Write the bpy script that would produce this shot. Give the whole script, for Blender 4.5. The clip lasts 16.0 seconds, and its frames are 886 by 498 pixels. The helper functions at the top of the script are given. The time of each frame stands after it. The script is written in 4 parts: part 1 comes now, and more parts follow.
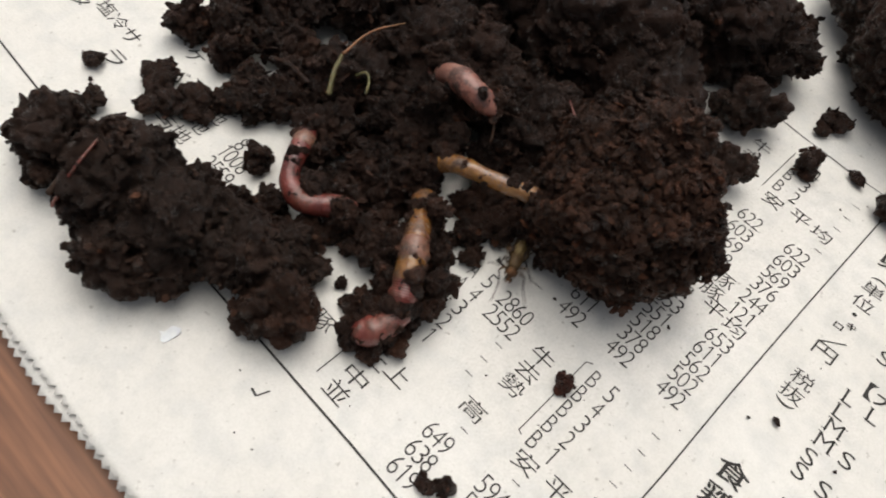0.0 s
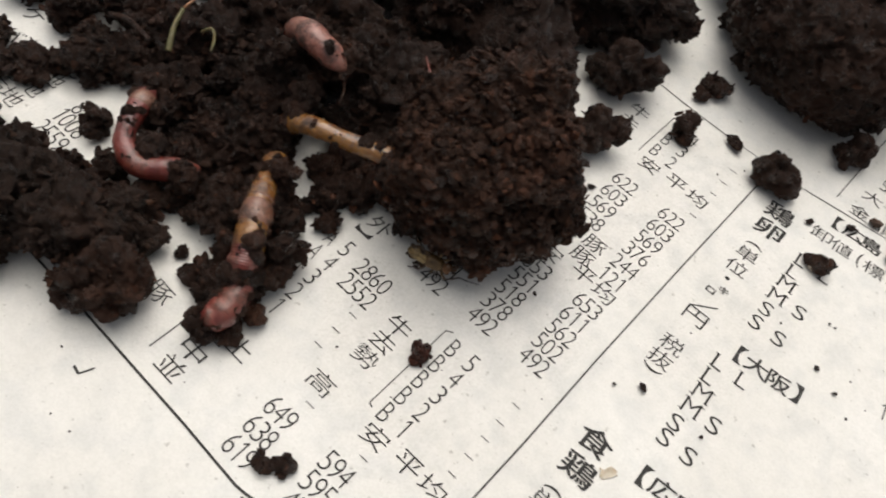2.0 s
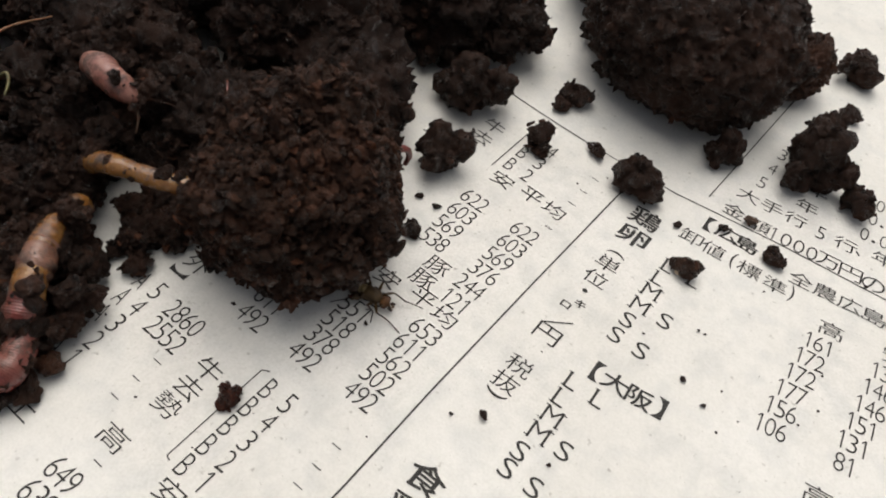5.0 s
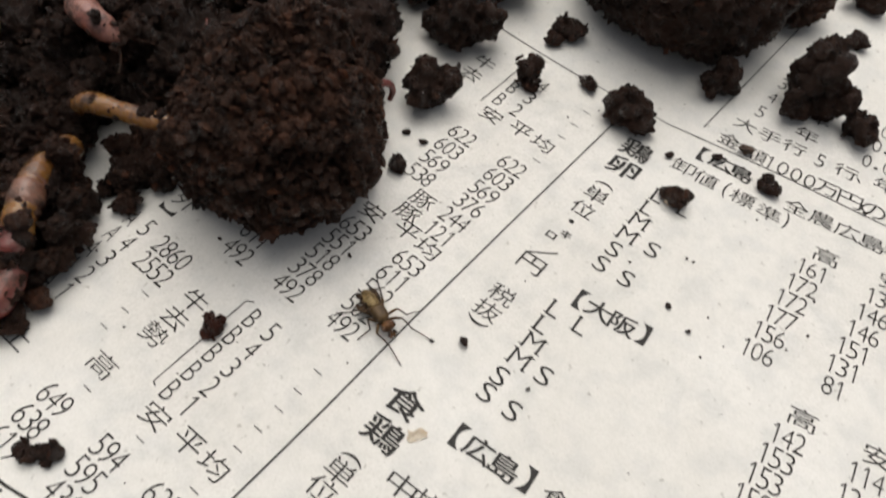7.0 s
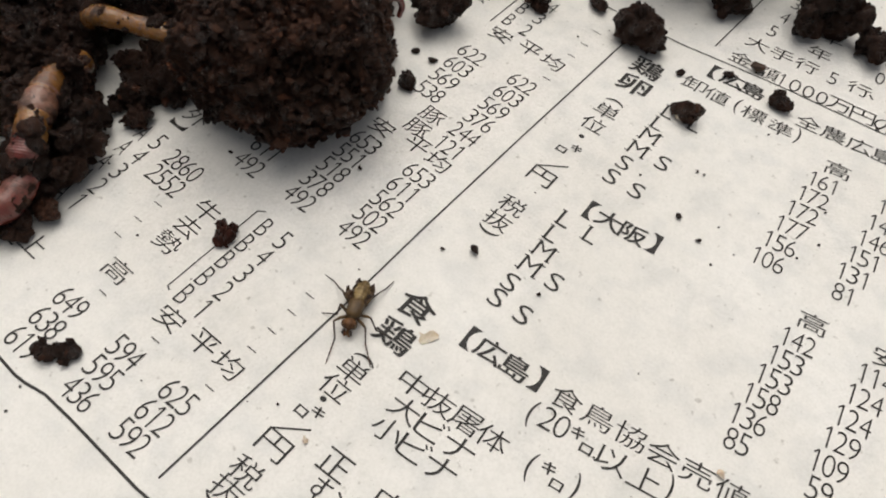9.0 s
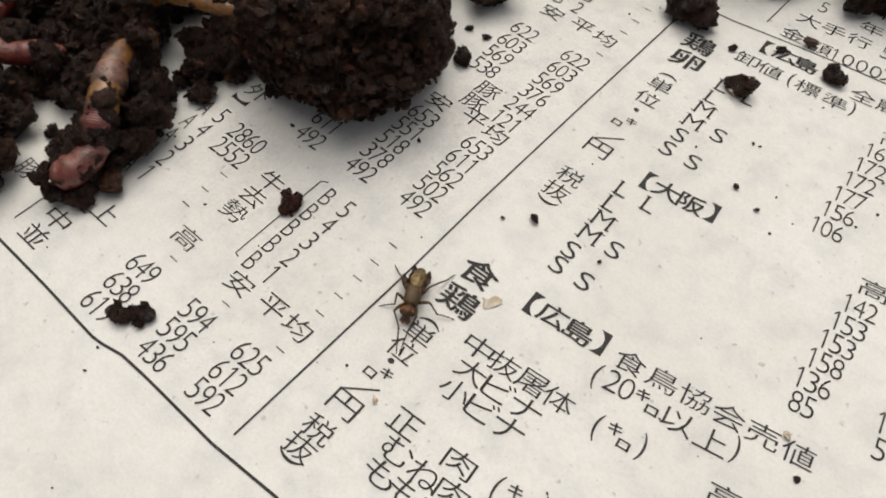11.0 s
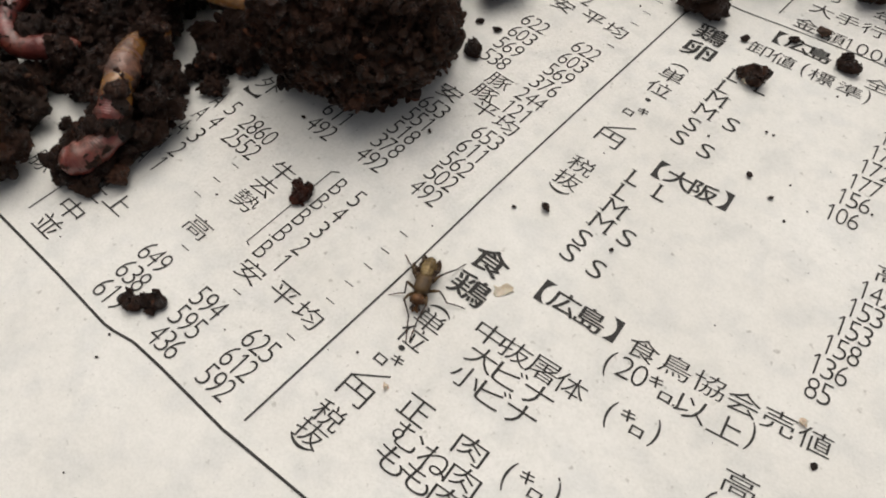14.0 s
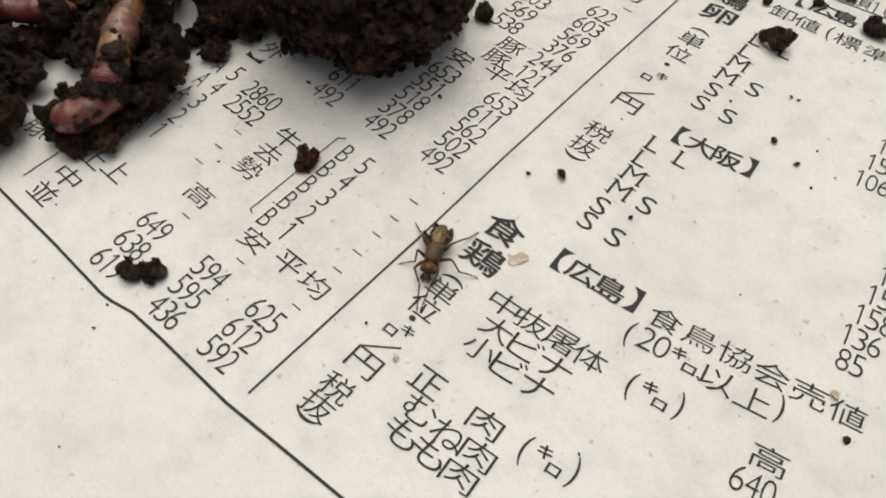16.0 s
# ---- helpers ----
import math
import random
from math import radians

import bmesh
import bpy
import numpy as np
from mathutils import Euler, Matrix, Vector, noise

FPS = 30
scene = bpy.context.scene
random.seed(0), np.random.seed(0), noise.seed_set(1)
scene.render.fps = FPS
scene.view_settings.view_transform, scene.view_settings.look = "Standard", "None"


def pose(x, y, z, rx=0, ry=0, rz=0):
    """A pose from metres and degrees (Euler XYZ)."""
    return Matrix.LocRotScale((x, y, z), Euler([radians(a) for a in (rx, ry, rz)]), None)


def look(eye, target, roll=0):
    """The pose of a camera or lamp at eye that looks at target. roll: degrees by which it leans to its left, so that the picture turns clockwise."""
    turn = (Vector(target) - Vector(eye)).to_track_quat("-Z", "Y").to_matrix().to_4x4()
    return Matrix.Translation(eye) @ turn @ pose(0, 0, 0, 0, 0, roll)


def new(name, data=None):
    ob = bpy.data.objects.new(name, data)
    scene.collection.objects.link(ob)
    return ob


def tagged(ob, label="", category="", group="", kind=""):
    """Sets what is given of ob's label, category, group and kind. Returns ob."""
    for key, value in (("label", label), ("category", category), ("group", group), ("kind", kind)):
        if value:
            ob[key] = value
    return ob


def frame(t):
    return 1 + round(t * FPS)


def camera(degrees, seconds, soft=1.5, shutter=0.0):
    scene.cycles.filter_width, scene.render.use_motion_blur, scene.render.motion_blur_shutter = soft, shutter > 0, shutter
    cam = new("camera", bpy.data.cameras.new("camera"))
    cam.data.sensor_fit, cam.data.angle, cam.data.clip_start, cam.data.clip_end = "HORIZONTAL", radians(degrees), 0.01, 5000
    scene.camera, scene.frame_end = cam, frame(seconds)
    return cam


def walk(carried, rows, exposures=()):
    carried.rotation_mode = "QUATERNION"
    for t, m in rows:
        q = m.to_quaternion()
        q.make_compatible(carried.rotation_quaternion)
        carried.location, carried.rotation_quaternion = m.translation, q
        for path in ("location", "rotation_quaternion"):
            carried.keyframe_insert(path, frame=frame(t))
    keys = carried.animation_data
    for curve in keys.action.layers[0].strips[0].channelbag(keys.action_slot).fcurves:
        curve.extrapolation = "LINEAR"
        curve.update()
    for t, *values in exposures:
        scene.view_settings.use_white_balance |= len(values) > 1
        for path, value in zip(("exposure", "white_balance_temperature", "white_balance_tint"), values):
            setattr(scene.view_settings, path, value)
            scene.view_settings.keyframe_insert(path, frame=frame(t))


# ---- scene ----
CM = 0.01
cam = camera(60.3, 16.0, soft=1.95, shutter=0.5)
# seconds, eye, target (centimetres on the sheet), roll
PATH = [
    (0, (1.067, -3.230, 8.899), (0.644, -2.575, 7.617), 14.85),
    (0.5, (1.181, -3.090, 8.604), (0.775, -2.408, 7.332), 16.51),
    (1, (1.439, -3.173, 8.363), (1.050, -2.493, 7.084), 17.15),
    (1.5, (1.727, -2.914, 8.388), (1.359, -2.223, 7.108), 18.43),
    (2, (2.072, -2.390, 8.391), (1.717, -1.668, 7.125), 19.53),
    (2.5, (2.576, -2.339, 8.182), (2.205, -1.603, 6.928), 18.16),
    (3, (2.862, -1.915, 8.429), (2.473, -1.147, 7.201), 17.03),
    (3.5, (3.590, -1.910, 8.159), (3.196, -1.126, 6.943), 16.08),
    (4, (3.639, -1.569, 7.989), (3.219, -0.785, 6.782), 13.99),
    (4.2, (3.628, -1.326, 8.020), (3.211, -0.538, 6.814), 14.05),
    (6.5, (4.489, -0.644, 7.656), (3.990, 0.110, 6.459), 7.76),
    (7, (4.651, -0.683, 7.751), (4.183, 0.012, 6.506), 7.14),
    (7.5, (5.089, -1.073, 7.479), (4.639, -0.399, 6.216), 7.05),
    (8, (5.203, -1.067, 7.431), (4.760, -0.396, 6.164), 7.33),
    (8.5, (5.185, -1.107, 7.479), (4.740, -0.440, 6.211), 7.07),
    (9, (5.072, -1.192, 7.354), (4.619, -0.537, 6.084), 6.27),
    (9.5, (5.001, -1.467, 7.336), (4.547, -0.828, 6.057), 5.75),
    (9.7, (4.947, -1.630, 7.346), (4.491, -0.988, 6.069), 5.82),
    (11.8, (5.064, -1.847, 6.962), (4.555, -1.211, 5.702), 2.76),
    (12, (5.111, -1.856, 6.901), (4.598, -1.217, 5.645), 2.75),
    (12.5, (5.120, -1.772, 6.909), (4.623, -1.137, 5.644), 3.38),
    (13, (5.079, -1.734, 7.039), (4.580, -1.094, 5.778), 3.41),
    (13.5, (5.076, -1.896, 6.998), (4.563, -1.257, 5.742), 2.72),
    (14, (5.138, -1.941, 7.065), (4.619, -1.308, 5.809), 2.08),
    (14.5, (5.137, -1.938, 7.021), (4.619, -1.307, 5.763), 1.96),
    (15, (5.168, -2.064, 6.934), (4.642, -1.429, 5.681), 1.73),
    (15.5, (5.070, -2.155, 6.794), (4.544, -1.528, 5.537), 1.45),
    (16, (5.099, -2.009, 6.625), (4.582, -1.390, 5.360), 1.54),
]
walk(cam, [(t, look(Vector(e) * CM, Vector(g) * CM, r)) for t, e, g, r in PATH],
     exposures=[(0.0, 0.31, 6580, 10), (2.0, 0.32, 6600, 10), (3.0, 0.30, 6600, 10), (4.0, 0.21, 6600, 10), (6.5, 0.24, 6600, 10), (7.0, 0.16, 6600, 10), (7.5, 0.03, 6620, 10),
                (8.0, 0.03, 6640, 10), (8.5, 0.09, 6650, 10), (9.0, 0.12, 6650, 10), (9.5, 0.09, 6660, 10), (12.0, 0.10, 6680, 10), (12.5, 0.05, 6680, 10), (14.5, 0.05, 6690, 10), (16.0, 0.06, 6700, 10)])
# ---- end of path ----

# ---- light ----
world = bpy.data.worlds.new("world")
scene.world = world
world.use_nodes = True
wn = world.node_tree
sky = wn.nodes.new("ShaderNodeTexSky")
sky.sky_type = "NISHITA"
sky.sun_disc = False
sky.sun_elevation = radians(60)
sky.air_density = 0.7
sky.dust_density = 6.0
sky.ozone_density = 0.3
sky.sun_rotation = radians(-35)
wn.nodes["Background"].inputs["Strength"].default_value = 0.095
veil = wn.nodes.new("ShaderNodeHueSaturation")  # a hazy, whitish sky
veil.inputs["Saturation"].default_value = 0.35
wn.links.new(sky.outputs[0], veil.inputs["Color"])
wn.links.new(veil.outputs[0], wn.nodes["Background"].inputs["Color"])
sun = new("sun", bpy.data.lights.new("sun", "SUN"))
sun.data.energy = 1.3
sun.data.angle = radians(55)
sun.data.color = (1.0, 0.965, 0.915)
sun.matrix_world = look((-0.18, 0.10, 1.2), (0, 0, 0))


# ---- materials ----
def material(name, rough=0.7, spec=0.4):
    m = bpy.data.materials.new(name)
    m.use_nodes = True
    b = m.node_tree.nodes["Principled BSDF"]
    b.inputs["Roughness"].default_value = rough
    b.inputs["Specular IOR Level"].default_value = spec
    return m, m.node_tree, b


def noise_tex(nt, scale, detail=4.0, rough=0.6, kind="OBJECT"):
    """Noise in the object's own space; scale is per centimetre."""
    co = nt.nodes.new("ShaderNodeTexCoord")
    n = nt.nodes.new("ShaderNodeTexNoise")
    n.inputs["Scale"].default_value = scale / CM
    n.inputs["Detail"].default_value = detail
    n.inputs["Roughness"].default_value = rough
    nt.links.new(co.outputs["Object"], n.inputs["Vector"])
    return n


def ramp(nt, source, stops):
    r = nt.nodes.new("ShaderNodeValToRGB")
    while len(r.color_ramp.elements) < len(stops):
        r.color_ramp.elements.new(0.5)
    for e, (p, c) in zip(r.color_ramp.elements, stops):
        e.position = p
        e.color = (*c, 1) if len(c) == 3 else c
    nt.links.new(source, r.inputs["Fac"])
    return r


def mixed(nt, fac, a, b, mode="MIX"):
    m = nt.nodes.new("ShaderNodeMix")
    m.data_type = "RGBA"
    m.blend_type = mode
    for sock, v in ((m.inputs["Factor"], fac), (m.inputs["A"], a), (m.inputs["B"], b)):
        if isinstance(v, (int, float)):
            sock.default_value = v
        elif isinstance(v, tuple):
            sock.default_value = (*v, 1)
        else:
            nt.links.new(v, sock)
    return m.outputs["Result"]


def bump(nt, b, height, strength, dist):
    n = nt.nodes.new("ShaderNodeBump")
    n.inputs["Strength"].default_value = strength
    n.inputs["Distance"].default_value = dist * CM
    nt.links.new(height, n.inputs["Height"])
    nt.links.new(n.outputs["Normal"], b.inputs["Normal"])


def soil_material(name, dark, light, reddish, loose=False):
    m, nt, b = material(name, 0.6, 0.22)
    fine = noise_tex(nt, 14, 6, 0.7)
    wide = noise_tex(nt, 1.3, 3)
    geo = nt.nodes.new("ShaderNodeNewGeometry")
    tone = ramp(nt, fine.outputs["Fac"], [(0.35, dark), (0.7, light)])
    patch = ramp(nt, wide.outputs["Fac"], [(0.45, (0, 0, 0)), (0.7, (1, 1, 1))])
    col = mixed(nt, patch.outputs["Color"], tone.outputs["Color"], reddish)
    spread = [(0.0, (0.8, 0.8, 0.8)), (1.0, (1.2, 1.15, 1.1))]
    if loose:
        # most crumbs are dark, a few are bits of brown and tan leaf
        spread = [(0.0, (0.55, 0.53, 0.5)), (0.70, (1.25, 1.15, 1.05)), (0.90, (1.7, 1.5, 1.35)), (0.975, (2.1, 1.75, 1.45)), (1.0, (3.4, 2.4, 1.75))]
    isl = ramp(nt, geo.outputs["Random Per Island"], spread)
    col = mixed(nt, 1.0, col, isl.outputs["Color"], "MULTIPLY")
    nt.links.new(col, b.inputs["Base Color"])
    gloss = noise_tex(nt, 7, 4)
    wet = ramp(nt, gloss.outputs["Fac"], [(0.36, (0.10,) * 3), (0.46, (0.45,) * 3), (0.58, (0.75,) * 3)])
    nt.links.new(wet.outputs["Color"], b.inputs["Roughness"])
    film = ramp(nt, gloss.outputs["Fac"], [(0.38, (0.55,) * 3), (0.50, (0.16,) * 3)])
    nt.links.new(film.outputs["Color"], b.inputs["Specular IOR Level"])
    bump(nt, b, noise_tex(nt, 20, 9, 0.8).outputs["Fac"], 1.0, 0.08)
    return m


DARK = ((0.0138, 0.0074, 0.0053), (0.042, 0.0242, 0.0178), (0.045, 0.0222, 0.0150))
DULL = ((0.0165, 0.0100, 0.0076), (0.055, 0.0345, 0.0262), (0.052, 0.0290, 0.0208))
RED = ((0.0200, 0.0060, 0.0040), (0.075, 0.0260, 0.0170), (0.090, 0.0300, 0.0180))
BROWN = ((0.0180, 0.0090, 0.0062), (0.062, 0.0335, 0.0228), (0.068, 0.0320, 0.0205))
M_SOIL = soil_material("dark_soil", *DARK)
M_SOIL_BROWN = soil_material("brown_soil", *BROWN)
M_SOIL_DULL = soil_material("dull_clay_soil", *DULL)
M_SOIL_RED = soil_material("reddish_soil", *RED)
M_BITS = soil_material("loose_dark_soil", *DARK, True)
M_BITS_DULL = soil_material("loose_dull_soil", *DULL, True)
M_BITS_BROWN = soil_material("loose_brown_soil", *BROWN, True)


def paper_material():
    m, nt, b = material("newsprint", 0.85, 0.2)
    wide = ramp(nt, noise_tex(nt, 0.35, 3).outputs["Fac"], [(0.35, (0.70, 0.68, 0.63)), (0.65, (0.76, 0.745, 0.70))])
    # faint show-through of the print on the back
    ghost = ramp(nt, noise_tex(nt, 2.6, 2, 0.4).outputs["Fac"], [(0.47, (1, 1, 1)), (0.66, (0.92, 0.93, 0.94))])
    fibre = ramp(nt, noise_tex(nt, 30, 3, 0.6).outputs["Fac"], [(0.3, (0.93, 0.93, 0.925)), (0.6, (1.0, 1.0, 1.0))])
    speck = ramp(nt, noise_tex(nt, 9, 2, 0.5).outputs["Fac"], [(0.68, (1, 1, 1)), (0.78, (0.68, 0.67, 0.65))])
    c = mixed(nt, 1.0, wide.outputs["Color"], ghost.outputs["Color"], "MULTIPLY")
    c = mixed(nt, 1.0, c, fibre.outputs["Color"], "MULTIPLY")
    c = mixed(nt, 1.0, c, speck.outputs["Color"], "MULTIPLY")
    fleck = ramp(nt, noise_tex(nt, 26, 2, 0.5).outputs["Fac"], [(0.71, (1, 1, 1)), (0.80, (0.66, 0.65, 0.62))])
    c = mixed(nt, 1.0, c, fleck.outputs["Color"], "MULTIPLY")
    mottle = ramp(nt, noise_tex(nt, 7, 4, 0.6).outputs["Fac"], [(0.40, (1, 1, 1)), (0.70, (0.95, 0.955, 0.95))])
    c = mixed(nt, 1.0, c, mottle.outputs["Color"], "MULTIPLY")
    nt.links.new(c, b.inputs["Base Color"])
    bump(nt, b, noise_tex(nt, 18, 5, 0.6).outputs["Fac"], 0.25, 0.02)
    return m


M_PAPER = paper_material()


def ink_material():
    m, nt, b = material("black_ink", 0.75, 0.25)
    r = ramp(nt, noise_tex(nt, 45, 4, 0.7).outputs["Fac"], [(0.3, (0.014, 0.013, 0.012)), (0.72, (0.060, 0.057, 0.053))])
    nt.links.new(r.outputs["Color"], b.inputs["Base Color"])
    return m


M_INK = ink_material()


def wood_material():
    m, nt, b = material("brown_wood", 0.45, 0.4)
    co = nt.nodes.new("ShaderNodeTexCoord")
    mp = nt.nodes.new("ShaderNodeMapping")
    mp.inputs["Scale"].default_value = (60, 900, 60)
    nt.links.new(co.outputs["Object"], mp.inputs["Vector"])
    n = nt.nodes.new("ShaderNodeTexNoise")
    n.inputs["Scale"].default_value = 1.0
    n.inputs["Detail"].default_value = 6
    nt.links.new(mp.outputs["Vector"], n.inputs["Vector"])
    r = ramp(nt, n.outputs["Fac"], [(0.3, (0.115, 0.044, 0.018)), (0.7, (0.235, 0.100, 0.044))])
    nt.links.new(r.outputs["Color"], b.inputs["Base Color"])
    bump(nt, b, n.outputs["Fac"], 0.2, 0.02)
    return m


M_WOOD = wood_material()


def skin_material(name, a, bcol, rough=0.28, wet=0.0, vein=None, fine=1.0):
    m, nt, b = material(name, rough, 0.5)
    r = ramp(nt, noise_tex(nt, 4 * fine, 4).outputs["Fac"], [(0.32, a), (0.68, bcol)])
    col = r.outputs["Color"]
    if vein:
        v = ramp(nt, noise_tex(nt, 1.6, 5, 0.7).outputs["Fac"], [(0.50, (0, 0, 0)), (0.66, (1, 1, 1))])
        col = mixed(nt, v.outputs["Color"], col, vein)
        # a thin smear of soil over the skin
        d = ramp(nt, noise_tex(nt, 3.2, 7, 0.75).outputs["Fac"], [(0.51, (0, 0, 0)), (0.60, (0.7, 0.7, 0.7)), (0.70, (1, 1, 1))])
        col = mixed(nt, d.outputs["Color"], col, (0.030, 0.017, 0.011))
        rr = ramp(nt, d.outputs["Color"], [(0.0, (rough,) * 3), (1.0, (0.7,) * 3)])
        nt.links.new(rr.outputs["Color"], b.inputs["Roughness"])
    nt.links.new(col, b.inputs["Base Color"])
    b.inputs["Subsurface Weight"].default_value = 0.2
    b.inputs["Subsurface Radius"].default_value = (0.0012, 0.0005, 0.0003)
    b.inputs["Subsurface Scale"].default_value = 1.0
    if wet:
        b.inputs["Coat Weight"].default_value = wet
        b.inputs["Coat Roughness"].default_value = 0.06
    bump(nt, b, noise_tex(nt, 13 * fine, 5, 0.65).outputs["Fac"], 0.5, 0.05)
    return m


M_WORM_RED = skin_material("red_worm_skin", (0.085, 0.012, 0.009), (0.20, 0.042, 0.030), 0.3, 0.4, (0.22, 0.070, 0.042))
M_WORM_PINK = skin_material("pink_worm_skin", (0.20, 0.078, 0.056), (0.34, 0.165, 0.125), 0.3, 0.4, (0.22, 0.07, 0.05))
M_WORM_TAN = skin_material("tan_worm_skin", (0.13, 0.052, 0.014), (0.31, 0.145, 0.038), 0.25, 0.6, (0.16, 0.075, 0.045))
M_WORM_SADDLE = skin_material("pale_saddle_skin", (0.15, 0.066, 0.042), (0.27, 0.138, 0.094), 0.32, 0.4, (0.19, 0.085, 0.05))
M_FLY_DARK = skin_material("dark_fly_leg", (0.010, 0.006, 0.004), (0.040, 0.022, 0.012), 0.4, fine=3.5)
M_EYE = skin_material("reddish_fly_eye", (0.045, 0.02, 0.008), (0.10, 0.048, 0.018), 0.25)
M_STRAW = skin_material("dry_straw", (0.16, 0.075, 0.032), (0.30, 0.155, 0.075), 0.6)
M_TWIG = skin_material("brown_twig", (0.022, 0.011, 0.006), (0.075, 0.036, 0.016), 0.7)
M_SPROUT = skin_material("green_sprout", (0.05, 0.045, 0.015), (0.17, 0.15, 0.06), 0.45)
M_CHIP = skin_material("pale_wood_chip", (0.46, 0.36, 0.25), (0.68, 0.58, 0.47), 0.7)
M_GLINT = skin_material("torn_white_paper", (0.75, 0.75, 0.74), (0.85, 0.85, 0.84), 0.25)


# ---- mesh helpers ----
def link_mesh(name, verts, faces, mat, parent=None, label="", smooth=False):
    """Vertices in centimetres."""
    me = bpy.data.meshes.new(name)
    me.from_pydata((np.asarray(verts, dtype=float) * CM).tolist(), [], faces)
    me.materials.append(mat)
    if smooth:
        me.polygons.foreach_set("use_smooth", [True] * len(me.polygons))
    ob = new(name, me)
    if parent is not None:
        ob.parent = parent
    if label:
        tagged(ob, label)
    return ob


def empty(name, at=(0, 0, 0)):
    e = new(name)
    e.location = Vector(at) * CM
    e.empty_display_size = 0.005
    return e


def sphere_data(level):
    bm = bmesh.new()
    bmesh.ops.create_icosphere(bm, subdivisions=level, radius=1.0)
    v = np.array([x.co[:] for x in bm.verts])
    f = [[x.index for x in p.verts] for p in bm.faces]
    bm.free()
    return v, f


SPH = {n: sphere_data(n) for n in (1, 2, 3, 4, 5, 6)}


def paper_z(x, y):
    """Slow waves of the sheet, in centimetres."""
    return 0.012 * math.sin(1.1 * x + 0.5 * y) + 0.010 * math.sin(0.7 * y - 0.6 * x + 1.0)


# ---- table and floor ----
def box(name, x0, y0, z0, x1, y1, z1, mat, parent=None, bevel=0.3):
    bm = bmesh.new()
    bmesh.ops.create_cube(bm, size=1.0)
    for v in bm.verts:
        v.co = Vector(((x0 + x1) / 2 + v.co.x * (x1 - x0), (y0 + y1) / 2 + v.co.y * (y1 - y0), (z0 + z1) / 2 + v.co.z * (z1 - z0))) * CM
    if bevel:
        bmesh.ops.bevel(bm, geom=bm.edges[:], offset=bevel * CM, segments=2, affect="EDGES")
    me = bpy.data.meshes.new(name)
    bm.to_mesh(me)
    bm.free()
    me.materials.append(mat)
    ob = new(name, me)
    if parent is not None:
        ob.parent = parent
    return ob


TABLE_Z = -0.30
table = tagged(empty("table"), "brown wooden table with a worn top under a newspaper", "table")
for k in range(8):
    y0 = -30 + k * 10
    box("tabletop_board", -50, y0 + 0.03, TABLE_Z - 2.5, 50, y0 + 9.97, TABLE_Z, M_WOOD, table, 0.12)
for sx in (-46, 46):
    for sy in (-26, 46):
        box("leg", sx - 2.5, sy - 2.5, -72, sx + 2.5, sy + 2.5, TABLE_Z - 2.5, M_WOOD, table)
m_floor, nt_floor, b_floor = material("grey_floor", 0.8, 0.3)
r_floor = ramp(nt_floor, noise_tex(nt_floor, 0.05, 5).outputs["Fac"], [(0.3, (0.26, 0.25, 0.24)), (0.7, (0.36, 0.35, 0.33))])
nt_floor.links.new(r_floor.outputs["Color"], b_floor.inputs["Base Color"])
tagged(box("floor", -2000, -2000, -80, 2000, 2000, -72, m_floor, None, 0), "plain grey floor", "floor", kind="structure")

# ---- newspaper ----
EDGE_Y = -3.45
newspaper = tagged(empty("newspaper"), "folded newspaper with printed price tables on a wooden table", "newspaper")


def sheet(z_off, edge, seed, top):
    """One layer of newsprint, with a saw-toothed cut edge towards the viewer."""
    rnd = random.Random(seed)
    xs = np.arange(-22, 30.01, 0.075)
    rows = [edge, edge + 0.09] + (list(np.arange(math.ceil(edge / 0.5) * 0.5 + 0.5, 26.1, 0.5)) if top else [edge + 1.0, edge + 3.0, edge + 8.0, 26.0])
    verts, faces = [], []
    wob = [rnd.uniform(0, 6.28) for _ in range(3)]
    for j, y in enumerate(rows):
        step = xs if j < 2 else xs
        for i, x in enumerate(step):
            yy = y
            if j == 0:
                yy += (0.04 if i % 2 else -0.035) * rnd.uniform(0.5, 1.3) + 0.05 * math.sin(0.9 * x + wob[0]) + 0.02 * math.sin(3.1 * x + wob[1])
            elif j == 1:
                yy += 0.05 * math.sin(0.9 * x + wob[0])
            curl = -0.05 * max(0.0, (edge + 0.9 - yy)) ** 2
            verts.append((x, yy, z_off + paper_z(x, yy) * (1.0 if top or j < 3 else 0.0) + curl - (0.0 if top or j < 3 else 0.03)))
    n = len(xs)
    for j in range(len(rows) - 1):
        for i in range(n - 1):
            faces.append((j * n + i, j * n + i + 1, (j + 1) * n + i + 1, (j + 1) * n + i))
    ob = link_mesh("sheet", verts, faces, M_PAPER, newspaper, smooth=True)
    so = ob.modifiers.new("thickness", "SOLIDIFY")
    so.thickness = 0.008 * CM
    so.offset = -1
    return ob


sheet(0.0, EDGE_Y, 1, True)
for k in range(1, 7):
    sheet(-0.036 * k, EDGE_Y - 0.03 + 0.05 * math.sin(2.3 * k), 1 + k, False)

# ---- print ----
pen_curve = bpy.data.curves.new("pen", "FONT")
pen = new("pen", pen_curve)
INK_Z = 0.006


def row_angle(x):
    return radians(min(9.5, max(0.0, 3.0 * (x - 2.4))))


def askew(x, y):
    """The print runs slightly askew to the sheet's edge."""
    return y + 0.022 * max(0.0, x - 0.5)


